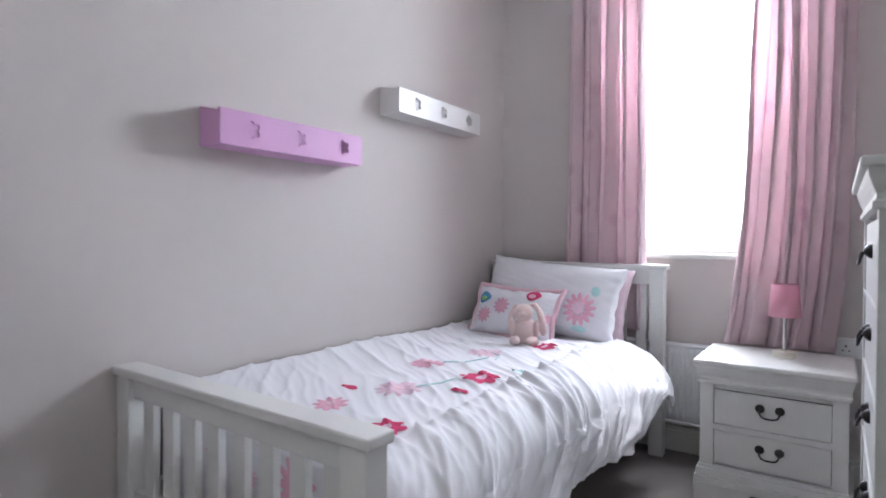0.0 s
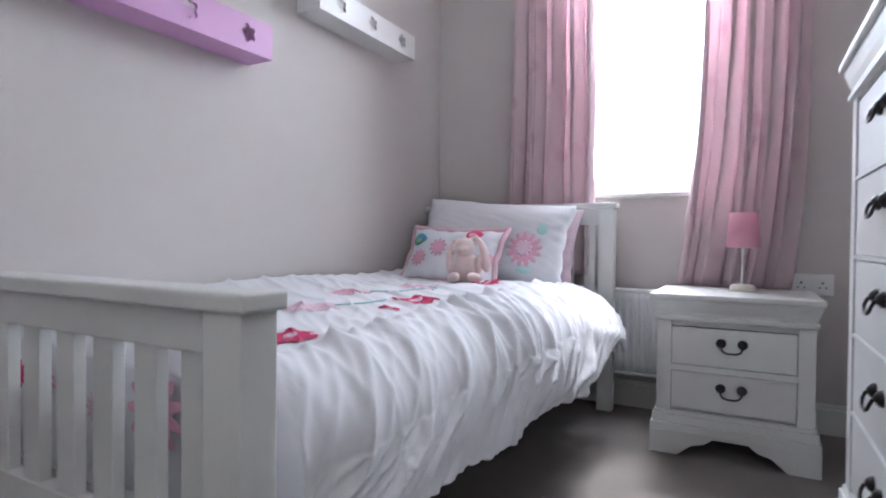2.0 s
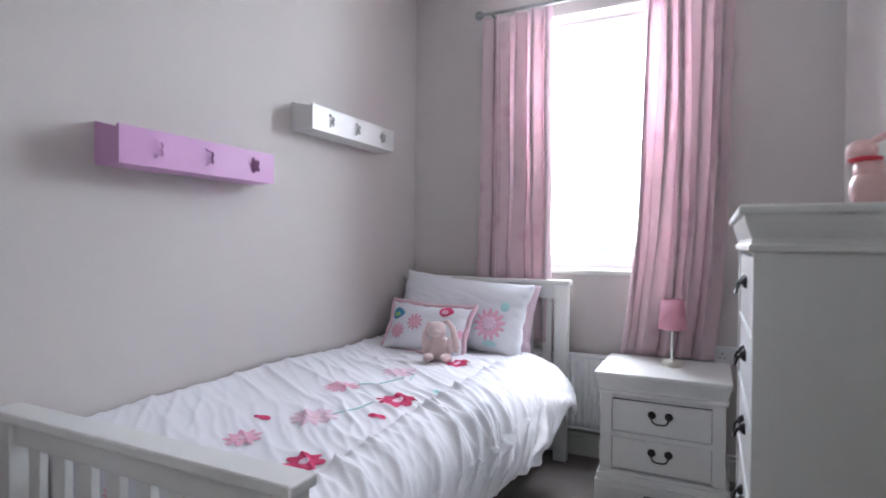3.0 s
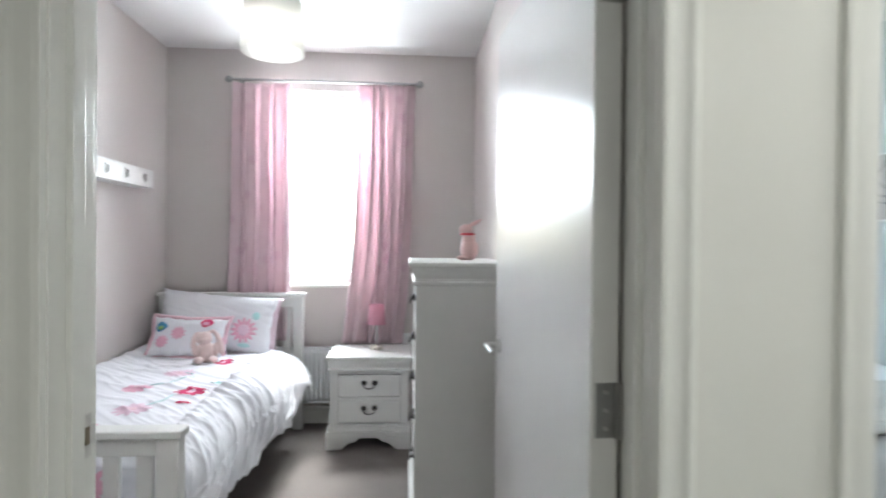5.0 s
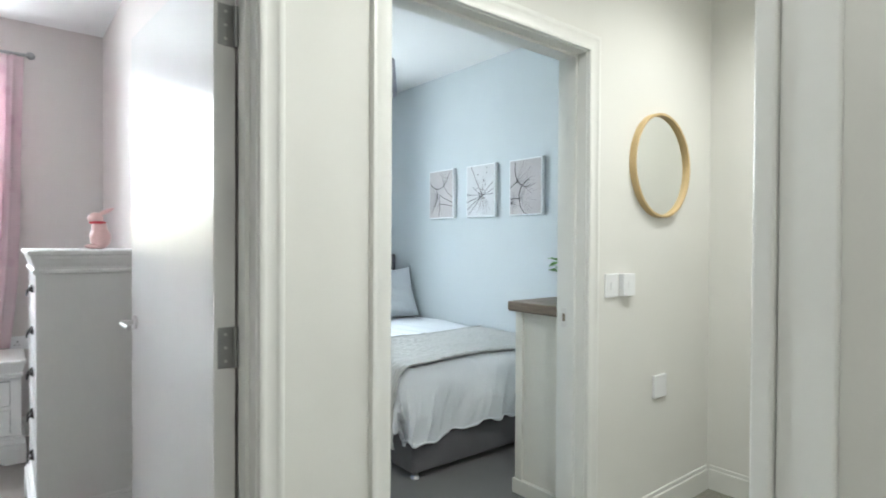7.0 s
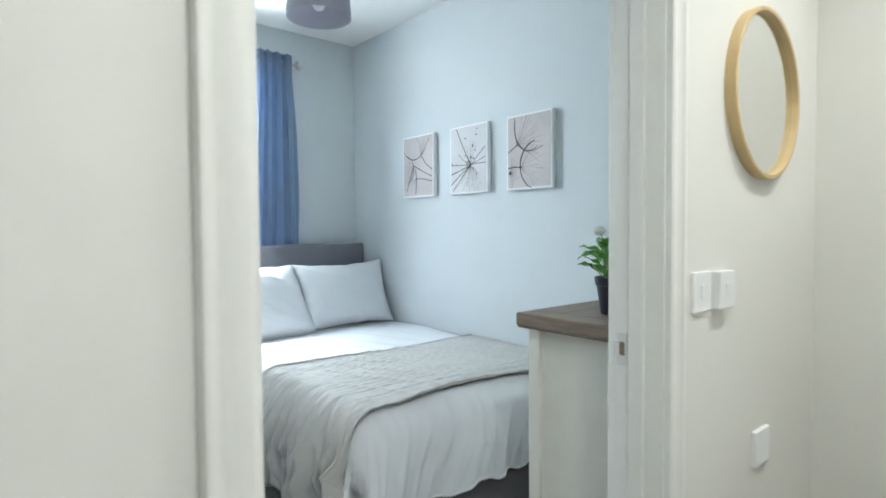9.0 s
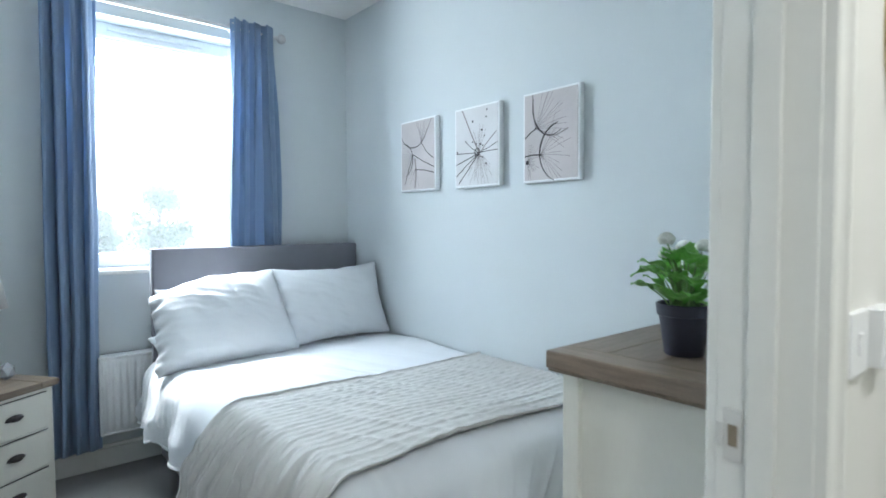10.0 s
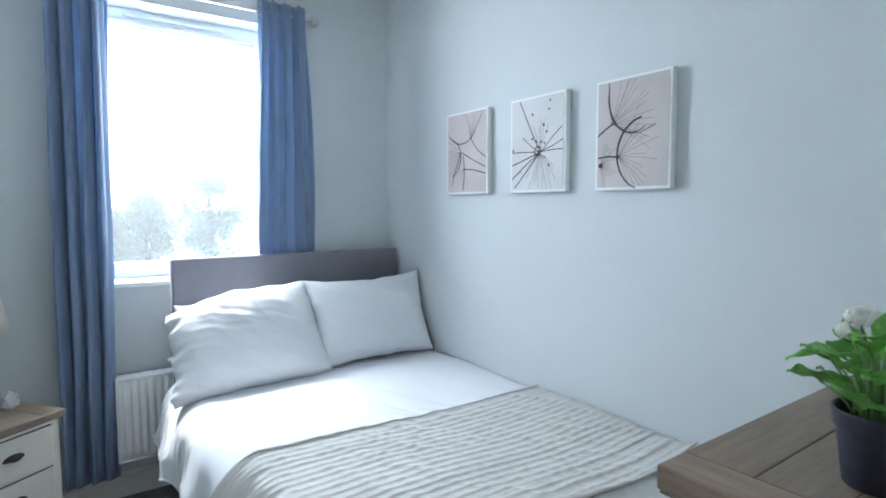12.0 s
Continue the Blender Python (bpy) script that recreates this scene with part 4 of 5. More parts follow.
# ---- landing ----
MIRROR = bpy.data.materials.new("mirror_glass")
MIRROR.use_nodes = True
mb = MIRROR.node_tree.nodes["Principled BSDF"]
mb.inputs["Metallic"].default_value, mb.inputs["Roughness"].default_value, mb.inputs["Base Color"].default_value = 1.0, 0.02, (0.86, 0.87, 0.85, 1)
BIRCH = material("pale_birch_wood", (0.58, 0.43, 0.22), 0.5, vary=0.10, scale=14, fine=160, bump=0.08)
mirror = thing("round_mirror", (2.718, DY0, 1.64), "round wall mirror in a pale birch hoop frame", "mirror")
part("frame", lathe(bmesh.new(), [(0.228, 0.0), (0.240, 0.0), (0.240, 0.028), (0.238, 0.030), (0.230, 0.030), (0.228, 0.028), (0.228, 0.0)], seg=72, m=pose(0, 0, 0, 90, 0, 0)), BIRCH, mirror, smooth=True)
part("glass", lathe(bmesh.new(), [(0.2275, 0.004), (0.2275, 0.012)], seg=72, m=pose(0, 0, 0, 90, 0, 0)), MIRROR, mirror, "silvered glass")
socket("light_switch", (2.345, DY0, 1.102), 0.090, 0.100, 0.010, "white plastic light switch on the landing wall", "switch", detail=1)
socket("wall_control", (2.450, DY0, 1.102), 0.088, 0.096, 0.026, "white plastic heating control on the landing wall", "thermostat", detail=1)
socket("blanking_plate", (2.735, DY0, 0.615), 0.105, 0.105, 0.014, "white plastic plate low on the landing wall", "wall plate")
part("corner_architrave", boxes((1.005, 1.018, -1.469, -1.411, 0, CEIL - 0.02), (0.999, 1.018, -1.410, -1.386, 0, CEIL - 0.02), bevel=0.005, seg=3), GLOSS)
tagged(bpy.data.objects["corner_architrave"], "white painted trim on the outer corner of the landing", "trim", kind="structure")
for sx, sy in DOWNLIGHTS:
    dl = thing("downlight", (sx, sy, CEIL), "small white recessed ceiling downlight", "ceiling light", "landing downlights")
    part("trim_ring", lathe(bmesh.new(), [(0.034, 0.001), (0.034, -0.004), (0.044, -0.004), (0.046, 0.001), (0.034, 0.001)], seg=32), UPVC, dl, smooth=True)

# ---- blue bedroom ----
DIVAN = material("mid_grey_upholstery", (0.145, 0.14, 0.15), 0.9, vary=0.08, scale=10, fine=500, bump=0.25, sheen=0.2)
HEADB = material("blue_grey_upholstery", (0.20, 0.20, 0.235), 0.85, vary=0.06, scale=10, fine=500, bump=0.2, sheen=0.2)
WHITEBED = material("white_bed_linen", (0.73, 0.75, 0.78), 0.9, vary=0.012, scale=12, fine=500, bump=0.08, sheen=0.15)
KNIT = material("oatmeal_cable_knit", (0.56, 0.555, 0.54), 0.95, vary=0.06, scale=14, fine=320, bump=0.5, sheen=0.2)
CREAM = material("cream_painted_wood", (0.72, 0.70, 0.63), 0.45, vary=0.02, scale=9, fine=100, bump=0.05, stretch=(1, 1, 0.3))


def wood(name, dark, light, stretch, rough=0.45):
    m = material(name, light, rough, vary=0.0, scale=3, fine=60, bump=0.12, stretch=stretch)
    nt = m.node_tree
    n, l = nt.nodes, nt.links
    e = n["Color Ramp"].color_ramp.elements
    e[0].color, e[1].color = (*dark, 1), (*light, 1)
    e[0].position, e[1].position = 0.38, 0.64
    info, mul = n.new("ShaderNodeObjectInfo"), n.new("ShaderNodeMixRGB")
    mul.blend_type = "MULTIPLY"
    rr = n.new("ShaderNodeMapRange")
    rr.inputs["To Min"].default_value, rr.inputs["To Max"].default_value = 0.84, 1.10
    l.new(info.outputs["Random"], rr.inputs["Value"])
    mul.inputs["Fac"].default_value = 1.0
    l.new(n["Color Ramp"].outputs["Color"], mul.inputs["Color1"])
    l.new(rr.outputs["Result"], mul.inputs["Color2"])
    l.new(mul.outputs["Color"], n["Principled BSDF"].inputs["Base Color"])
    return m


OAKX = wood("washed_oak_along", (0.155, 0.112, 0.080), (0.245, 0.186, 0.136), (2.2, 26, 26))
OAKY = wood("washed_oak_across", (0.155, 0.112, 0.080), (0.245, 0.186, 0.136), (26, 2.2, 26))

BX, BY0, BY1 = (2.03, 3.255), 0.70, 2.71
divan = thing("divan_bed", (2.64, 1.73, 0), "grey upholstered divan bed base on chrome feet with a plain headboard", "bed")
part("base", boxes((-0.61, 0.61, -1.03, 0.98, 0.045, 0.33), bevel=0.018, seg=3), DIVAN, divan, smooth=True)
for x in (-0.56, 0.56):
    for y in (-0.98, 0.92):
        part("foot", lathe(bmesh.new(), [(0.022, 0), (0.026, 0.006), (0.016, 0.02), (0.02, 0.045)], at=(x, y, 0), seg=20), CHROME, divan, "chrome foot", smooth=True)
part("headboard", boxes((-0.63, 0.632, 0.985, 1.045, 0.25, 1.168), bevel=0.014, seg=3), HEADB, divan, "blue grey upholstered headboard", smooth=True)
mat2 = tagged(part("mattress", boxes((BX[0], BX[1], BY0, BY1, 0.332, 0.55), bevel=0.05, seg=4), WHITEBED, smooth=True), "white mattress under the bedding", "mattress")


def cover_top(x, y):
    puff = 0.020 * math.exp(-((y - 1.98) / 0.22) ** 2)
    return 0.600 + puff + 0.016 * wob(x * 1.6, y * 1.6, 21.0) + 0.005 * creases(y * 0.8, x * 0.9, 31.0)


def over_edge(s, r):
    """Round an edge of radius r and then straight down, for a length s past it: outwards, downwards."""
    if s <= 0:
        return 0.0, 0.0
    if s < r * math.pi / 2:
        return r * math.sin(s / r), r * (1 - math.cos(s / r))
    return r, r + s - r * math.pi / 2


SIDE, END, RAD = 0.37, 0.42, 0.11      # how far the cover hangs at the side and at the foot
EX, EY = 2.06, 0.80                    # where it begins to fall


def cover_at(x, y, lift=0.0):
    """The cover at a place of the flattened cloth: left of EX it falls down the side, before EY down the foot."""
    sx, dx = over_edge(EX - x, RAD)
    sy, dy = over_edge(EY - y, RAD)
    px, py = max(x, EX) - sx, max(y, EY) - sy
    z = cover_top(max(x, EX), max(y, EY)) + lift
    kx, ky = min(1.0, dx / 0.22), min(1.0, dy / 0.22)
    corner = kx * ky
    fall = max(dx, dy) if not corner else math.hypot(dx, dy) * (1 - 0.05 * corner)
    z -= fall
    px -= kx * (0.040 + 0.028 * math.sin(2 * math.pi * (y * 2.3 + 0.5 * wob(y * 1.3, 0, 43.0))) * kx + 0.036 * creases(dx * 0.6 + 1, y, 45.0) + lift)
    py -= ky * (0.030 + 0.030 * math.sin(2 * math.pi * (x * 2.1 + 0.4 * wob(x * 1.3, 0, 53.0))) * ky + 0.016 * creases(dy * 0.6 + 2, x, 55.0) + lift)
    px, py = px + 0.085 * corner, py + 0.085 * corner
    z += kx * (0.030 * wob(y * 2.6, 1, 47.0) + 0.010 * math.sin(26 * y + 3 * wob(y * 2, 0, 48.0))) + 0.035 * ky * wob(x * 2.6, 1, 57.0)
    z += 0.012 * ky * math.sin(31 * x + 2 * wob(x * 3, 0, 59.0))
    return Vector((px, py, max(0.06 + lift, z)))


cover = part("duvet", sheet(170, 220, lambda u, v: cover_at(3.275 - u * (3.275 - EX + SIDE), EY - END + v * (2.63 - EY + END))), WHITEBED, smooth="all", thick=0.014)
part("hem", tube(bmesh.new(), [cover_at(3.275 - i / 90 * (3.275 - EX + SIDE), EY - END) for i in range(91)], 0.007, 6), WHITEBED, cover, smooth="all")
part("hem", tube(bmesh.new(), [cover_at(EX - SIDE, EY - END + i / 90 * (2.63 - EY + END)) for i in range(91)], 0.007, 6), WHITEBED, cover, smooth="all")
tagged(cover, "white cotton duvet hanging over the divan bed", "duvet")


def throw_point(u, v):
    x = 3.272 - u * (3.272 - EX + 0.47)
    y = 0.775 + 0.735 * v + u * (0.11 * v - 0.02) - 0.03 * wob(u * 3, v, 60.0) * (1 - v)
    side = max(0.0, min(1.0, (EX - x) / 0.2))
    y -= side * (0.085 - 0.01 * v + 0.02 * math.sin(9 * v))
    warp = v * 21 + 0.6 * wob(u * 1.6, v * 2.4, 61.0) + 0.03 * wob(u * 9, v * 6, 62.0)
    rib = abs(math.cos(math.pi * warp))
    cable = 0.0056 * rib ** 6 * (0.85 + 0.3 * wob(u * 5, v * 9, 64.0))
    knot = 0.0022 * max(0.0, math.sin(2 * math.pi * (u * 9 + 0.37 * math.floor(warp + 0.5) + 0.04 * (warp % 1)))) ** 10 * rib ** 4
    fold = 0.0025 * fold_field(u * 0.8, v * 0.7 + 0.25 * u, 63.0, 5.0) + 0.012 * max(0.0, 1 - v / 0.3) * ridge(v * 9 + 0.8 * wob(u * 2, v * 2, 65.0)) ** 2
    hang = side * (0.028 * ridge(v * 7 + 0.6 * wob(u * 2, v * 3, 66.0)) ** 2 + 0.050 * ridge(v * 15 + 0.7 * wob(u * 2, v * 3, 67.0)) ** 3)
    return cover_at(x, y, 0.014 + cable + knot + fold + hang)


throw = part("throw", sheet(180, 290, throw_point), KNIT, smooth="all", thick=0.006)
for v in (0.0, 1.0):
    part("edging", tube(bmesh.new(), [throw_point(i / 90, v) + Vector((0, 0, 0.003)) for i in range(91)], 0.0045, 6), KNIT, throw, smooth="all")
tagged(throw, "oatmeal cable knit throw laid across the foot of the bed", "blanket")

pillow("pillow", (2.300, 2.315, 0.580), 0.72, 0.51, 0.22, WHITEBED, "white cotton pillow, slumped and creased, leaning on the headboard", 61, 3, -1, 11, crease=0.018, ear=0.05, slump=0.05, droop=0.105, frill=0.012)
pillow("pillow", (2.945, 2.36, 0.600), 0.70, 0.475, 0.18, WHITEBED, "white cotton pillow leaning upright on the headboard", 69, -2, -1, 14, crease=0.010, ear=0.09, frill=0.004)
pillow("pillow", (2.33, 2.36, 0.560), 0.66, 0.38, 0.13, WHITEBED, "flat white pillow lying under the slumped one", 20, 4, 0, 23, crease=0.015, frill=0.010)
pillow("pillow", (2.38, 2.54, 0.570), 0.76, 0.40, 0.13, WHITEBED, "white pillow behind the front one", 76, 0, 0, 17)

BLUECURT = material("mid_blue_curtain_cloth", (0.235, 0.325, 0.475), 0.8, vary=0.05, scale=8, fine=400, bump=0.1, sheen=0.3, through_light=0.32)
curtain("curtain", 1.565, 1.80, 1.550, 1.760, 2.772, 2.50, 0.135, 4.0, 0.040, BLUECURT, "plain blue eyelet curtain hanging to the floor", 7.0)
curtain("curtain", 2.475, 2.745, 2.415, 2.765, 2.775, 2.50, 0.62, 4.0, 0.034, BLUECURT, "plain blue eyelet curtain behind the headboard", 12.0)
rod2 = rod("curtain_rod", 1.50, 2.775, 2.797, 2.450, 0.012, CHROME, "satin steel curtain rod with ball ends", 0.029)
for x in (1.775, 2.487):
    ring = tube(bmesh.new(), [(0, 0.027 * math.cos(a), 0.027 * math.sin(a)) for a in [2 * math.pi * i / 24 for i in range(25)]], 0.005)
    part("eyelet", ring, CHROME, rod2, smooth=True).matrix_basis = pose(x - 2.1375, -0.012, 0, 0, 0, 50)
radiator(1.76, 2.60, 0.20, 0.612, "white panel radiator under the window of the blue bedroom")


def cup_handle(parent, at):
    bm = bmesh.new()
    n, k = 14, 7
    g = []
    for i in range(n + 1):
        a = math.pi * i / n
        row = []
        for j in range(k + 1):
            b = 0.5 * math.pi * j / k
            row.append(bm.verts.new((at[0] - 0.040 * math.cos(a) * (0.25 + 0.75 * math.cos(b * 0.9)), at[1] - 0.020 * math.sin(b) * math.sin(a) ** 0.5, at[2] + 0.020 * math.sin(a) * math.cos(b) - 0.004 * math.sin(b))))
        g.append(row)
    for i in range(n):
        for j in range(k):
            bm.faces.new((g[i][j], g[i + 1][j], g[i + 1][j + 1], g[i][j + 1]))
    part("cup_handle", bm, BRONZE, parent, "black metal cup handle", smooth="all", thick=0.002)


def oak_top(parent, w, d, z0, z1, boards, name_piece="plank"):
    """A plank top with breadboard ends; w along x, d along y, corner at the origin."""
    e = 0.085
    part("breadboard_end", boxes((0, e - 0.001, 0, d, z0, z1), bevel=0.006, seg=3), OAKY, parent)
    part("breadboard_end", boxes((w - e + 0.001, w, 0, d, z0, z1), bevel=0.006, seg=3), OAKY, parent)
    step = d / boards
    for i in range(boards):
        part(name_piece, boxes((e, w - e, i * step + 0.001, (i + 1) * step - 0.001, z0, z1 - 0.0005), bevel=0.0025), OAKX, parent)


# bedside cabinet
ns2 = thing("bedside_cabinet", (NS2[0], NS2[1], 0), "cream painted bedside cabinet with an oak top and three drawers", "nightstand", turn=NS2[2])
NW = 0.40
top2 = part("oak_top", boxes((-NW + 0.004, -0.004, 0.004, 0.376, 0.592, 0.598)), OAKX, ns2, "brown oak top")
oak_top(top2, NW, 0.38, 0.5985, 0.622, 3)
for o in list(top2.children):
    o.matrix_basis = pose(-NW, 0, 0)
part("carcass", boxes((-NW + 0.02, -0.02, 0.02, 0.365, 0.05, 0.592), bevel=0.003), CREAM, ns2)
part("plinth", boxes((-NW + 0.008, -0.008, 0.006, 0.372, 0.0, 0.07), bevel=0.006), CREAM, ns2)
for i in range(3):
    z = 0.088 + i * 0.166
    # near-black sheet gives the shaded gap round each drawer
    part("drawer_gap_shade", boxes((-NW + 0.051, -0.051, 0.0175, 0.0195, z - 0.003, z + 0.155)), DARK, ns2)
    d = part("drawer", boxes((-NW + 0.054, -0.054, 0.008, 0.0185, z, z + 0.152), bevel=0.004), CREAM, ns2)
    cup_handle(d, (-NW / 2, 0.008, z + 0.078))

CRYSTAL = bpy.data.materials.new("clear_cut_glass")
CRYSTAL.use_nodes = True
cb = CRYSTAL.node_tree.nodes["Principled BSDF"]
cb.inputs["Transmission Weight"].default_value, cb.inputs["Roughness"].default_value, cb.inputs["Base Color"].default_value = 0.6, 0.08, (0.9, 0.93, 0.95, 1)
bm = bmesh.new()
bmesh.ops.create_icosphere(bm, subdivisions=1, radius=0.040, matrix=Matrix.LocRotScale((0, 0, 0.036), None, (0.85, 0.85, 1.0)))
bmesh.ops.bisect_plane(bm, geom=bm.verts[:] + bm.edges[:] + bm.faces[:], plane_co=(0, 0, 0.0), plane_no=(0, 0, -1), clear_outer=True)
gl = part("glass_ornament", bm, CRYSTAL)
gl.matrix_world = pose(1.385, 2.525, 0.6225, 0, 0, 25)
tagged(gl, "small faceted clear glass ornament on the bedside cabinet", "ornament")

lamp2 = thing("bedside_lamp", LAMP2, "bedside lamp with a white tapered shade on the oak top", "lamp")
part("base", lathe(bmesh.new(), [(0.055, 0), (0.055, 0.012), (0.020, 0.022), (0.012, 0.06), (0.022, 0.12), (0.012, 0.20), (0.008, 0.36)], seg=28), CHROME, lamp2, smooth=True)
sm = bmesh.new()
rings = [[sm.verts.new((r * math.cos(2 * math.pi * i / 40), r * math.sin(2 * math.pi * i / 40), z)) for i in range(40)] for r, z in ((0.115, 0.315), (0.082, 0.50))]
for i in range(40):
    sm.faces.new((rings[0][i], rings[0][(i + 1) % 40], rings[1][(i + 1) % 40], rings[1][i]))
part("shade", sm, WHITESHADE, lamp2, "white fabric shade", smooth="all", thick=0.002)

# chest by the door
CX0, CX1, CY0, CY1, CZ = 2.357, 3.27, DY1 + 0.012, 0.332, 0.983
chest = thing("dresser", (CX0, CY0, 0), "cream painted dresser with a thick oak plank top", "chest of drawers")
W, D = CX1 - CX0, CY1 - CY0
top = part("oak_top", boxes((0.005, W - 0.005, 0.005, D - 0.005, CZ - 0.050, CZ - 0.044)), OAKX, chest, "brown oak plank top")
oak_top(top, W, D, CZ - 0.0435, CZ, 4)
part("carcass", boxes((0.045, W - 0.045, 0.02, D - 0.05, 0.06, CZ - 0.050)), CREAM, chest)
for x in (0.03, W - 0.075):
    for y in (0.012, D - 0.075):
        part("corner_post", boxes((x, x + 0.045, y, y + 0.045, 0, CZ - 0.050), bevel=0.003), CREAM, chest)
part("plinth", boxes((0.022, W - 0.022, 0.008, D - 0.018, 0.0, 0.075), bevel=0.005), CREAM, chest)
for row, z in enumerate((0.10, 0.375, 0.65)):
    for x in ((0.10, 0.45), (0.465, W - 0.10)):
        dr = part("drawer", boxes((x[0], x[1], D - 0.048, D - 0.034, z, z + 0.255), bevel=0.004), CREAM, chest)

# potted plant
POT = material("black_plastic_pot", (0.022, 0.023, 0.040), 0.5, vary=0.2, scale=30, fine=200, bump=0.08)
SOIL = material("dark_soil", (0.03, 0.022, 0.018), 0.95, vary=0.4, scale=60, fine=300, bump=1.0)
LEAF = material("fresh_green_leaf", (0.17, 0.42, 0.08), 0.40, vary=0.35, scale=25, fine=160, bump=0.25, through_light=0.25)
STEM = material("pale_green_stem", (0.16, 0.27, 0.09), 0.6, vary=0.15)
PETAL = material("white_petal", (0.80, 0.80, 0.74), 0.7, vary=0.05, scale=40, bump=0.15, through_light=0.3)
plant = thing("potted_plant", (2.565, 0.090, CZ), "green leafy plant with white flowers in a black plastic pot", "plant")
part("pot", lathe(bmesh.new(), [(0.0001, 0.0), (0.047, 0.0), (0.050, 0.004), (0.064, 0.104), (0.069, 0.106), (0.072, 0.134), (0.069, 0.137), (0.065, 0.134), (0.062, 0.105), (0.0001, 0.105)], seg=44), POT, plant, smooth=True)
part("soil", lathe(bmesh.new(), [(0.0001, 0.118), (0.064, 0.113), (0.064, 0.109)], seg=28), SOIL, plant, smooth=True)
rnd = random.Random(5)


def leaf_mesh(base, d, length, width, curl):
    d = Vector(d).normalized()
    side = d.cross(Vector((0, 0, 1))).normalized()
    def f(u, v):
        a = u
        w = width * math.sin(math.pi * min(1, a ** 0.75)) ** 0.9 * (1 - 0.15 * a)
        s = 2 * v - 1
        p = Vector(base) + d * (length * a) + Vector((0, 0, -curl * a * a * length))
        return p + side * (w * s) + Vector((0, 0, 0.25 * w * s * s + 0.004 * math.sin(9 * a + s * 2)))
    return sheet(9, 6, f)


def arc_stem(a, lean, h, r0):
    p0 = Vector((r0 * math.cos(a), r0 * math.sin(a), 0.112))
    return [p0 + Vector((lean * t * t * math.cos(a), lean * t * t * math.sin(a), h * t)) for t in (0, 0.25, 0.5, 0.75, 1.0)]


for i in range(34):
    a = 2.4 * i + rnd.uniform(-0.3, 0.3)
    ring = i / 34
    h = rnd.uniform(0.02, 0.10) + 0.05 * (1 - ring)
    pts = arc_stem(a, 0.010 + 0.040 * ring, h, 0.010 + 0.03 * ring)
    st = part("stem", tube(bmesh.new(), pts, [0.0026, 0.0024, 0.0022, 0.002, 0.0016], 6), STEM, plant, smooth="all")
    up = 1.3 - 1.0 * ring + rnd.uniform(-0.2, 0.3)
    part("leaf", leaf_mesh(pts[-1], (math.cos(a + rnd.uniform(-0.5, 0.5)), math.sin(a + rnd.uniform(-0.5, 0.5)), up), rnd.uniform(0.055, 0.100), rnd.uniform(0.024, 0.040), rnd.uniform(0.0, 0.6)), LEAF, st, smooth="all")
for a, lean, h in ((2.9, 0.06, 0.19), (-0.4, 0.05, 0.17), (-1.3, 0.07, 0.155), (0.5, 0.085, 0.165), (1.6, 0.04, 0.15)):
    pts = arc_stem(a, lean, h, 0.01)
    st = part("flower_stem", tube(bmesh.new(), pts, 0.0022, 6), STEM, plant, smooth="all")
    bm = bmesh.new()
    for k in range(30):
        e = 1.0 - 1.15 * (k + 0.5) / 30
        b = 2.39996 * k
        q = Vector((math.sqrt(1 - e * e) * math.cos(b), math.sqrt(1 - e * e) * math.sin(b), e))
        m = Matrix.Translation(pts[-1] + q * 0.017) @ q.to_track_quat("Z", "Y").to_matrix().to_4x4() @ pose(0, 0, 0, 25, 0, 0) @ Matrix.Diagonal((0.0085, 0.0105, 0.0035, 1))
        bmesh.ops.create_uvsphere(bm, u_segments=8, v_segments=6, radius=1, matrix=m)
    part("flower", bm, PETAL, st, "white double flower", smooth="all")

for a, up in ((2.7, 0.55), (3.5, 0.35), (4.3, 0.5), (5.3, 0.4), (0.4, 0.45), (1.5, 0.4)):
    pts = arc_stem(a, 0.012, 0.03, 0.028)
    st = part("stem", tube(bmesh.new(), pts, 0.0028, 6), STEM, plant, smooth="all")
    part("leaf", leaf_mesh(pts[-1], (math.cos(a), math.sin(a), up * 2.0), 0.095, 0.036, 0.25), LEAF, st, smooth="all")
plant.scale = (0.88, 0.88, 0.88)

# photo frame
pf = thing("photo_frame", (3.12, 0.115, CZ), "white photo frame standing on the oak top", "photo frame", turn=-144)
m = pose(0, 0, 0.003, -20, 0, 0)
fr = part("frame", boxes((-0.100, -0.078, -0.009, 0.009, 0, 0.27), (0.078, 0.100, -0.009, 0.009, 0, 0.27), (-0.078, 0.078, -0.009, 0.009, 0, 0.022), (-0.078, 0.078, -0.009, 0.009, 0.248, 0.27), bevel=0.003), UPVC, pf)
fr.matrix_basis = m
pr = part("print", boxes((-0.078, 0.078, 0.001, 0.004, 0.022, 0.248)), material("pale_grey_print", (0.55, 0.58, 0.62), 0.25, vary=0.2, scale=12), pf)
pr.matrix_basis = m
stt = part("strut", boxes((-0.02, 0.02, 0.0, 0.003, 0, 0.17)), UPVC, pf)
stt.matrix_basis = pose(0, 0.115, 0, 20, 0, 0)

# three prints on canvas
CANVAS = material("white_canvas_edge", (0.80, 0.81, 0.82), 0.8, vary=0.02, scale=20, fine=500, bump=0.15)
ART1 = material("warm_grey_print", (0.52, 0.475, 0.475), 0.7, vary=0.16, scale=4, fine=400, bump=0.06)
ART2 = material("pale_grey_print_2", (0.62, 0.61, 0.62), 0.7, vary=0.12, scale=4, fine=400, bump=0.06)
INK = material("dark_grey_ink", (0.045, 0.038, 0.04), 0.8, vary=0.2)
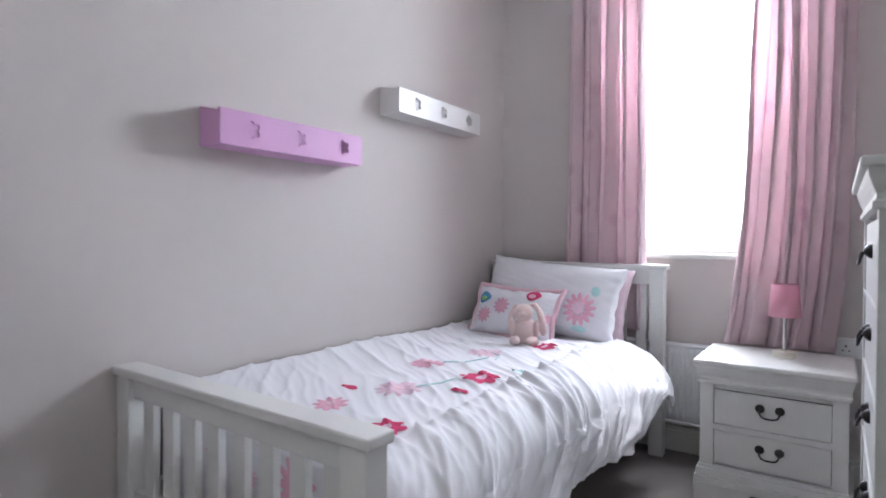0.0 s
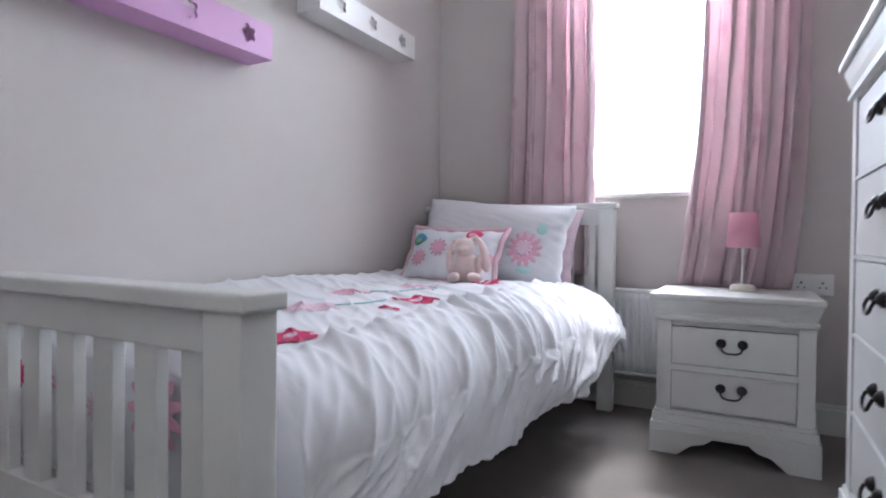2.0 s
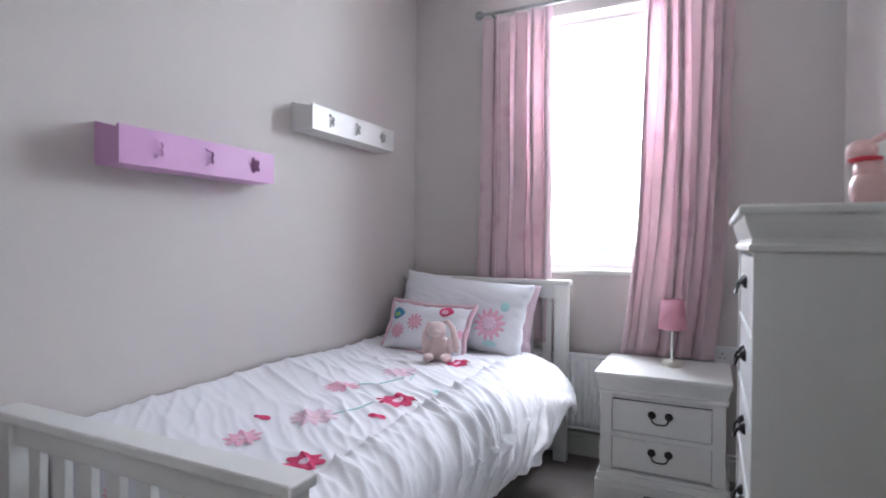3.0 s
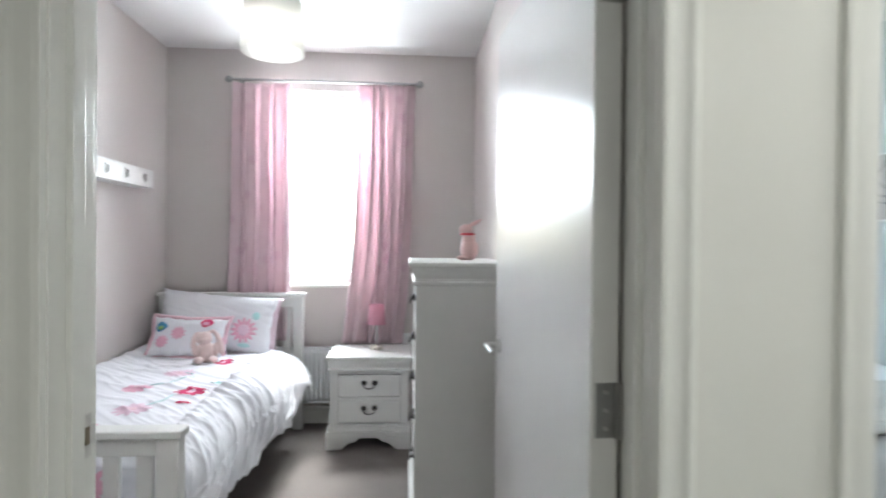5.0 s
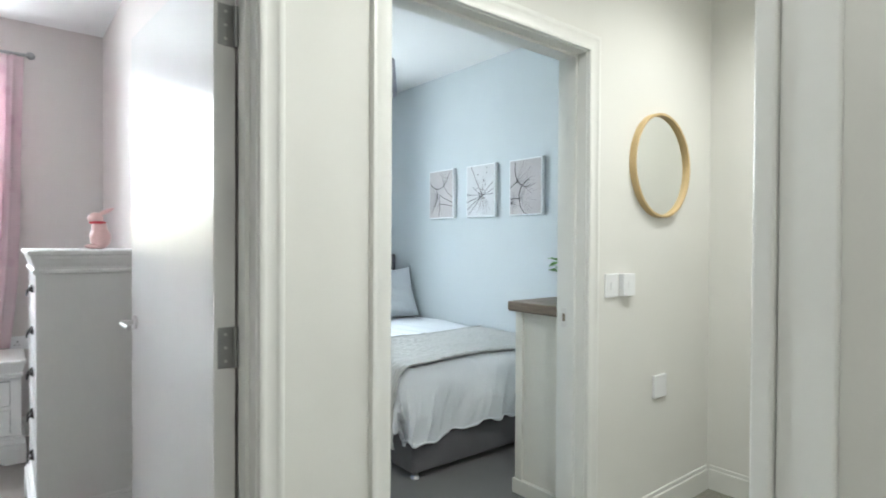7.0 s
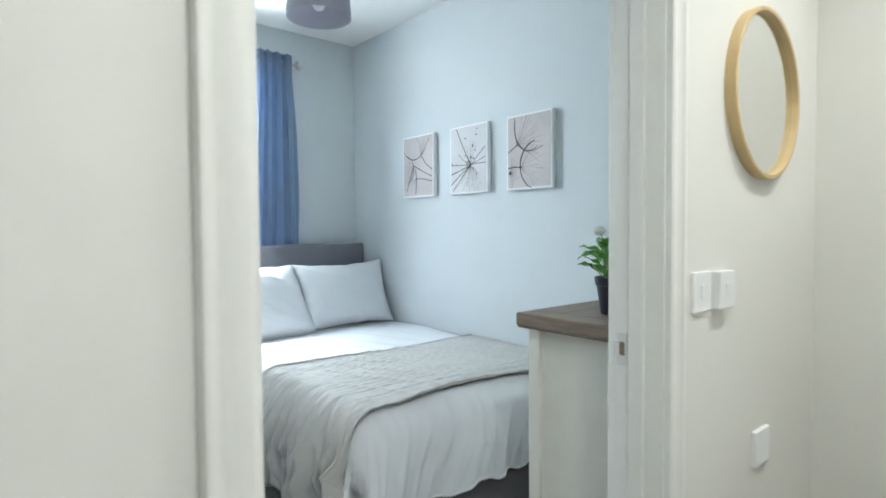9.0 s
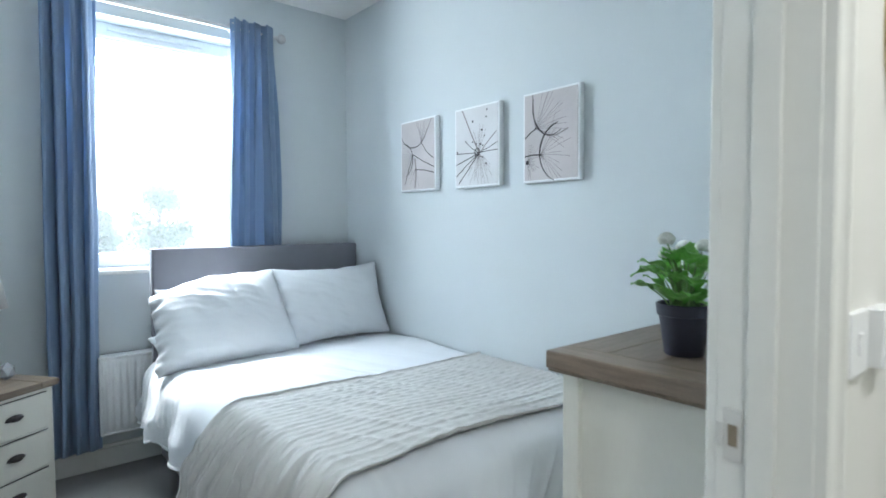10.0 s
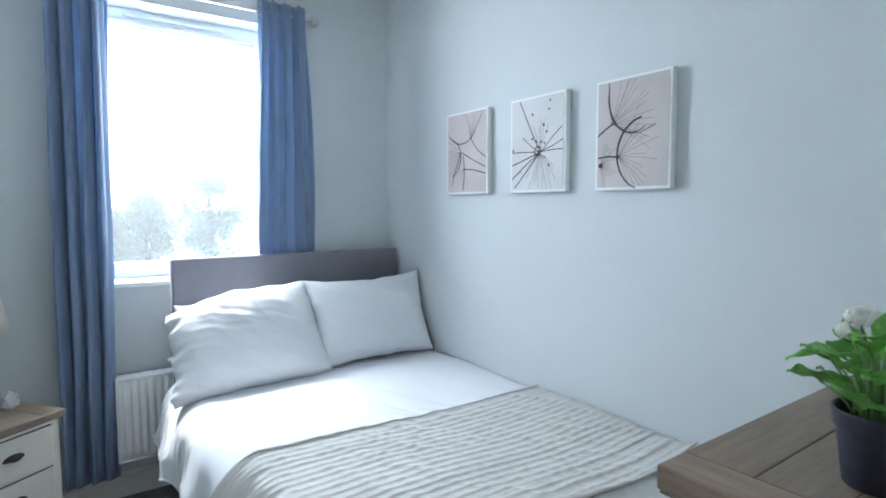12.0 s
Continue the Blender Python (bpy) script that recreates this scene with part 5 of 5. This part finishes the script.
INKSOFT = material("soft_grey_ink", (0.24, 0.21, 0.21), 0.8, vary=0.2)


def print_panel(y0, y1, z0, z1, art, strokes, dots, label):
    """A canvas on the side wall; strokes are given from 0 to 1 across and up: points, width, dark or soft."""
    root = thing("wall_print", (RX, (y0 + y1) / 2, (z0 + z1) / 2), label, "picture", "dandelion prints")
    w, h = (y1 - y0) / 2, (z1 - z0) / 2
    part("canvas", boxes((-0.030, -0.001, -w, w, -h, h), bevel=0.003), CANVAS, root)
    part("picture", boxes((-0.0318, -0.0295, -w + 0.010, w - 0.010, -h + 0.010, h - 0.010)), art, root)
    iw, ih = w - 0.012, h - 0.012
    def at(p, lift):
        return Vector((-0.0320 - lift, iw - 2 * iw * p[0], -ih + 2 * ih * p[1]))
    for pts, wd, dark in strokes:
        bm = bmesh.new()
        c = [at(p, 0.0004 + 0.0003 * dark) for p in pts]
        prev = None
        for i, p in enumerate(c):
            d = (c[min(i + 1, len(c) - 1)] - c[max(i - 1, 0)]).normalized()
            s = Vector((0, -d.z, d.y)) * wd * 0.62 * (1.0 if len(c) < 4 else 1.0 - 0.5 * abs(2 * i / (len(c) - 1) - 0.8))
            pair = (bm.verts.new(p + s), bm.verts.new(p - s))
            if prev:
                bm.faces.new((prev[0], pair[0], pair[1], prev[1]))
            prev = pair
        part("drawn_line", bm, INK if dark else INKSOFT, root)
    for cx, cz, r in dots:
        bm = bmesh.new()
        o = at((cx, cz), 0.001)
        bm.faces.new([bm.verts.new(o + Vector((0, r * math.cos(t), r * math.sin(t)))) for t in [2 * math.pi * k / 10 for k in range(10)]])
        part("drawn_dot", bm, INK, root)
    return root


def arc(cx, cy, rx, ry, a0, a1, n=14):
    return [(cx + rx * math.cos(radians(a0 + (a1 - a0) * i / n)), cy + ry * math.sin(radians(a0 + (a1 - a0) * i / n))) for i in range(n + 1)]


def fan(cx, cy, a0, a1, n, r0, r1, seed):
    g = random.Random(seed)
    out = []
    for i in range(n):
        a, r = radians(a0 + (a1 - a0) * i / max(1, n - 1) + g.uniform(-4, 4)), r0 + (r1 - r0) * g.random()
        k = min(1.0, *[((1 - c) / d if d > 0 else -c / d) for c, d in ((cx, r * math.cos(a)), (cy, r * math.sin(a))) if abs(d) > 1e-6])
        out.append(([(cx, cy), (cx + 0.5 * k * r * math.cos(a) + 0.01, cy + 0.5 * k * r * math.sin(a) + 0.01), (cx + k * r * math.cos(a), cy + k * r * math.sin(a))], 0.0016, 0))
    return out


PRINTS_A = [(arc(0.38, 0.92, 0.42, 0.30, 205, 350), 0.005, 1), (arc(0.0, 0.45, 0.36, 0.26, -70, 80), 0.006, 1), ([(0.62, 0.68), (0.78, 0.53), (1.0, 0.42)], 0.004, 1), ([(0.35, 0.52), (0.68, 0.40), (1.0, 0.30)], 0.004, 1),
            ([(0.44, 0.29), (0.72, 0.27), (1.0, 0.22)], 0.004, 1), ([(0.42, 0.46), (0.46, 0.28), (0.42, 0.02)], 0.010, 0), ([(0.35, 0.50), (0.22, 0.30), (0.10, 0.08)], 0.004, 1), ([(0.93, 1.0), (0.80, 0.84), (0.62, 0.68)], 0.004, 0)]
PRINTS_A += fan(0.62, 0.68, 45, 120, 9, 0.2, 0.36, 1) + fan(0.35, 0.50, 150, 260, 12, 0.2, 0.45, 2) + fan(0.44, 0.29, 200, 290, 9, 0.15, 0.3, 3)
PRINTS_B = [([(0.16, 1.0), (0.36, 0.70), (0.56, 0.42)], 0.006, 0), ([(0.98, 0.66), (0.78, 0.54), (0.58, 0.40)], 0.005, 0), ([(0.0, 0.28), (0.28, 0.34), (0.56, 0.40)], 0.004, 1), ([(0.0, 0.12), (0.26, 0.26), (0.56, 0.40)], 0.004, 1), ([(0.06, 0.02), (0.3, 0.2), (0.56, 0.40)], 0.004, 1),
            ([(0.0, 0.43), (0.3, 0.42), (0.56, 0.41)], 0.003, 1), ([(0.24, 0.58), (0.4, 0.48), (0.56, 0.41)], 0.003, 1), ([(1.0, 0.52), (0.8, 0.46), (0.56, 0.41)], 0.003, 1), ([(1.0, 0.42), (0.8, 0.42), (0.56, 0.41)], 0.003, 1), (arc(0.53, 0.42, 0.06, 0.05, 0, 360), 0.006, 1)]
PRINTS_B += fan(0.56, 0.40, 215, 330, 16, 0.3, 0.5, 4) + fan(0.56, 0.40, 60, 120, 6, 0.2, 0.4, 5)
DOTS_B = [(0.42, 0.83, 0.006), (0.64, 0.70, 0.007), (0.70, 0.62, 0.005), (0.74, 0.86, 0.005), (0.60, 0.52, 0.006), (0.50, 0.53, 0.005), (0.66, 0.50, 0.005), (0.42, 0.56, 0.005), (0.56, 0.40, 0.009), (0.66, 0.35, 0.005), (0.74, 0.26, 0.006), (0.03, 0.45, 0.006), (0.14, 0.43, 0.004), (0.17, 0.20, 0.005), (0.24, 0.58, 0.004), (0.76, 0.95, 0.005)]
PRINTS_C = [(arc(0.52, 0.86, 0.36, 0.36, 165, 300), 0.007, 1), (arc(0.72, 0.30, 0.42, 0.34, 100, 250), 0.008, 1), ([(0.0, 0.50), (0.12, 0.56), (0.22, 0.60)], 0.005, 1), ([(0.0, 0.285), (0.16, 0.295), (0.32, 0.285)], 0.005, 1), ([(0.44, 0.50), (0.62, 0.49), (0.84, 0.55)], 0.005, 0), ([(0.16, 1.0), (0.17, 0.80), (0.22, 0.60)], 0.005, 0)]
PRINTS_C += fan(0.22, 0.60, -28, 70, 14, 0.4, 0.65, 6) + fan(0.32, 0.285, -60, 60, 14, 0.35, 0.6, 7) + fan(0.05, 0.21, -80, 80, 16, 0.12, 0.28, 8)
print_panel(1.848, 2.175, 1.482, 1.893, ART1, PRINTS_A, [(0.62, 0.68, 0.006), (0.35, 0.5, 0.006), (0.44, 0.29, 0.006)], "white edged canvas print of two dandelion seeds")
print_panel(1.358, 1.685, 1.480, 1.890, ART2, PRINTS_B, DOTS_B, "white edged canvas print of a dandelion with water drops")
print_panel(0.890, 1.206, 1.478, 1.885, ART1, PRINTS_C, [(0.05, 0.21, 0.010), (0.22, 0.60, 0.006), (0.32, 0.285, 0.006)], "white edged canvas print of arching dandelion seeds")
pendant((2.215, 1.40), 0.147, 0.132, 2.235, 2.45, MAUVESHADE, "mauve grey drum pendant shade hanging from the ceiling", False)

# ---- outside ----
GRASS = material("distant_lawn", (0.10, 0.14, 0.06), 0.95, vary=0.3, scale=0.3, fine=6, bump=0.3)
ground = structure("ground", sheet(8, 8, lambda u, v: (-400 + 800 * u, 3.6 + 796 * v, -2.9)), GRASS, "green lawn reaching to the horizon", "ground")
structure("outer_wall", boxes((LX - 0.12, RX + 0.12, WY + 0.1, FY - 0.01, -2.9, -0.11)), material("pale_render", (0.6, 0.58, 0.55), 0.9), "pale rendered outer wall below the bedrooms", "wall")
BARK = material("tree_bark", (0.10, 0.075, 0.055), 0.9, vary=0.3, scale=8, fine=60, bump=0.6)
FOLIAGE = material("tree_foliage", (0.125, 0.16, 0.09), 0.7, vary=0.45, scale=1.2, fine=30, bump=0.0, through_light=0.5)


def tree(at, height, spread, seed, label):
    g = random.Random(seed)
    root = thing("tree", at, label, "tree")
    bm = bmesh.new()
    tube(bm, [(0, 0, 0), (0.05, 0, height * 0.3), (0, 0.05, height * 0.6), (0, 0, height * 0.85)], [0.16, 0.12, 0.08, 0.03], 10)
    for k in range(9):
        a = k * 2.4
        z = height * (0.3 + 0.06 * k)
        tube(bm, [(0, 0, z), (spread * 0.4 * math.cos(a), spread * 0.4 * math.sin(a), z + 0.5), (spread * 0.75 * math.cos(a), spread * 0.75 * math.sin(a), z + 0.9)], [0.05, 0.035, 0.012], 6)
    part("trunk", bm, BARK, root, smooth="all")
    vs, fs = [], []
    clumps = []
    for k in range(70):
        a, e = g.uniform(0, 6.28), g.uniform(-0.75, 1.0)
        q = math.sqrt(1 - min(0.98, e * e)) if e > 0 else 1.0
        clumps.append((spread * g.uniform(0.25, 1.0) * q * math.cos(a), spread * g.uniform(0.25, 1.0) * q * math.sin(a), height * 0.55 + height * 0.40 * e, g.uniform(0.28, 0.60)))
    for cx, cy, cz, r in clumps:
        for j in range(130):
            d = Vector((g.gauss(0, 1), g.gauss(0, 1), g.gauss(0, 1))).normalized() * r * g.uniform(0.5, 1.1)
            c = Vector((cx, cy, cz)) + d
            t = Vector((g.gauss(0, 1), g.gauss(0, 1), g.gauss(0, 1))).normalized()
            b = t.orthogonal().normalized()
            s = g.uniform(0.05, 0.10)
            i = len(vs)
            vs += [c - t * s, c + b * s * 0.5, c + t * s, c - b * s * 0.5]
            fs.append((i, i + 1, i + 2, i + 3))
    me = bpy.data.meshes.new("crown")
    me.from_pydata([tuple(v) for v in vs], [], fs)
    me.materials.append(FOLIAGE)
    crown = new("crown", me)
    crown.parent = root
    return root


tree((6.95, 24.0, -2.9), 6.3, 1.15, 1, "leafy green garden tree with a dense crown")
tree((4.65, 24.5, -2.9), 4.9, 1.05, 2, "leafy green garden tree with a rounded crown")
tree((3.2, 25.5, -2.9), 4.4, 0.9, 3, "leafy green garden tree farther off")
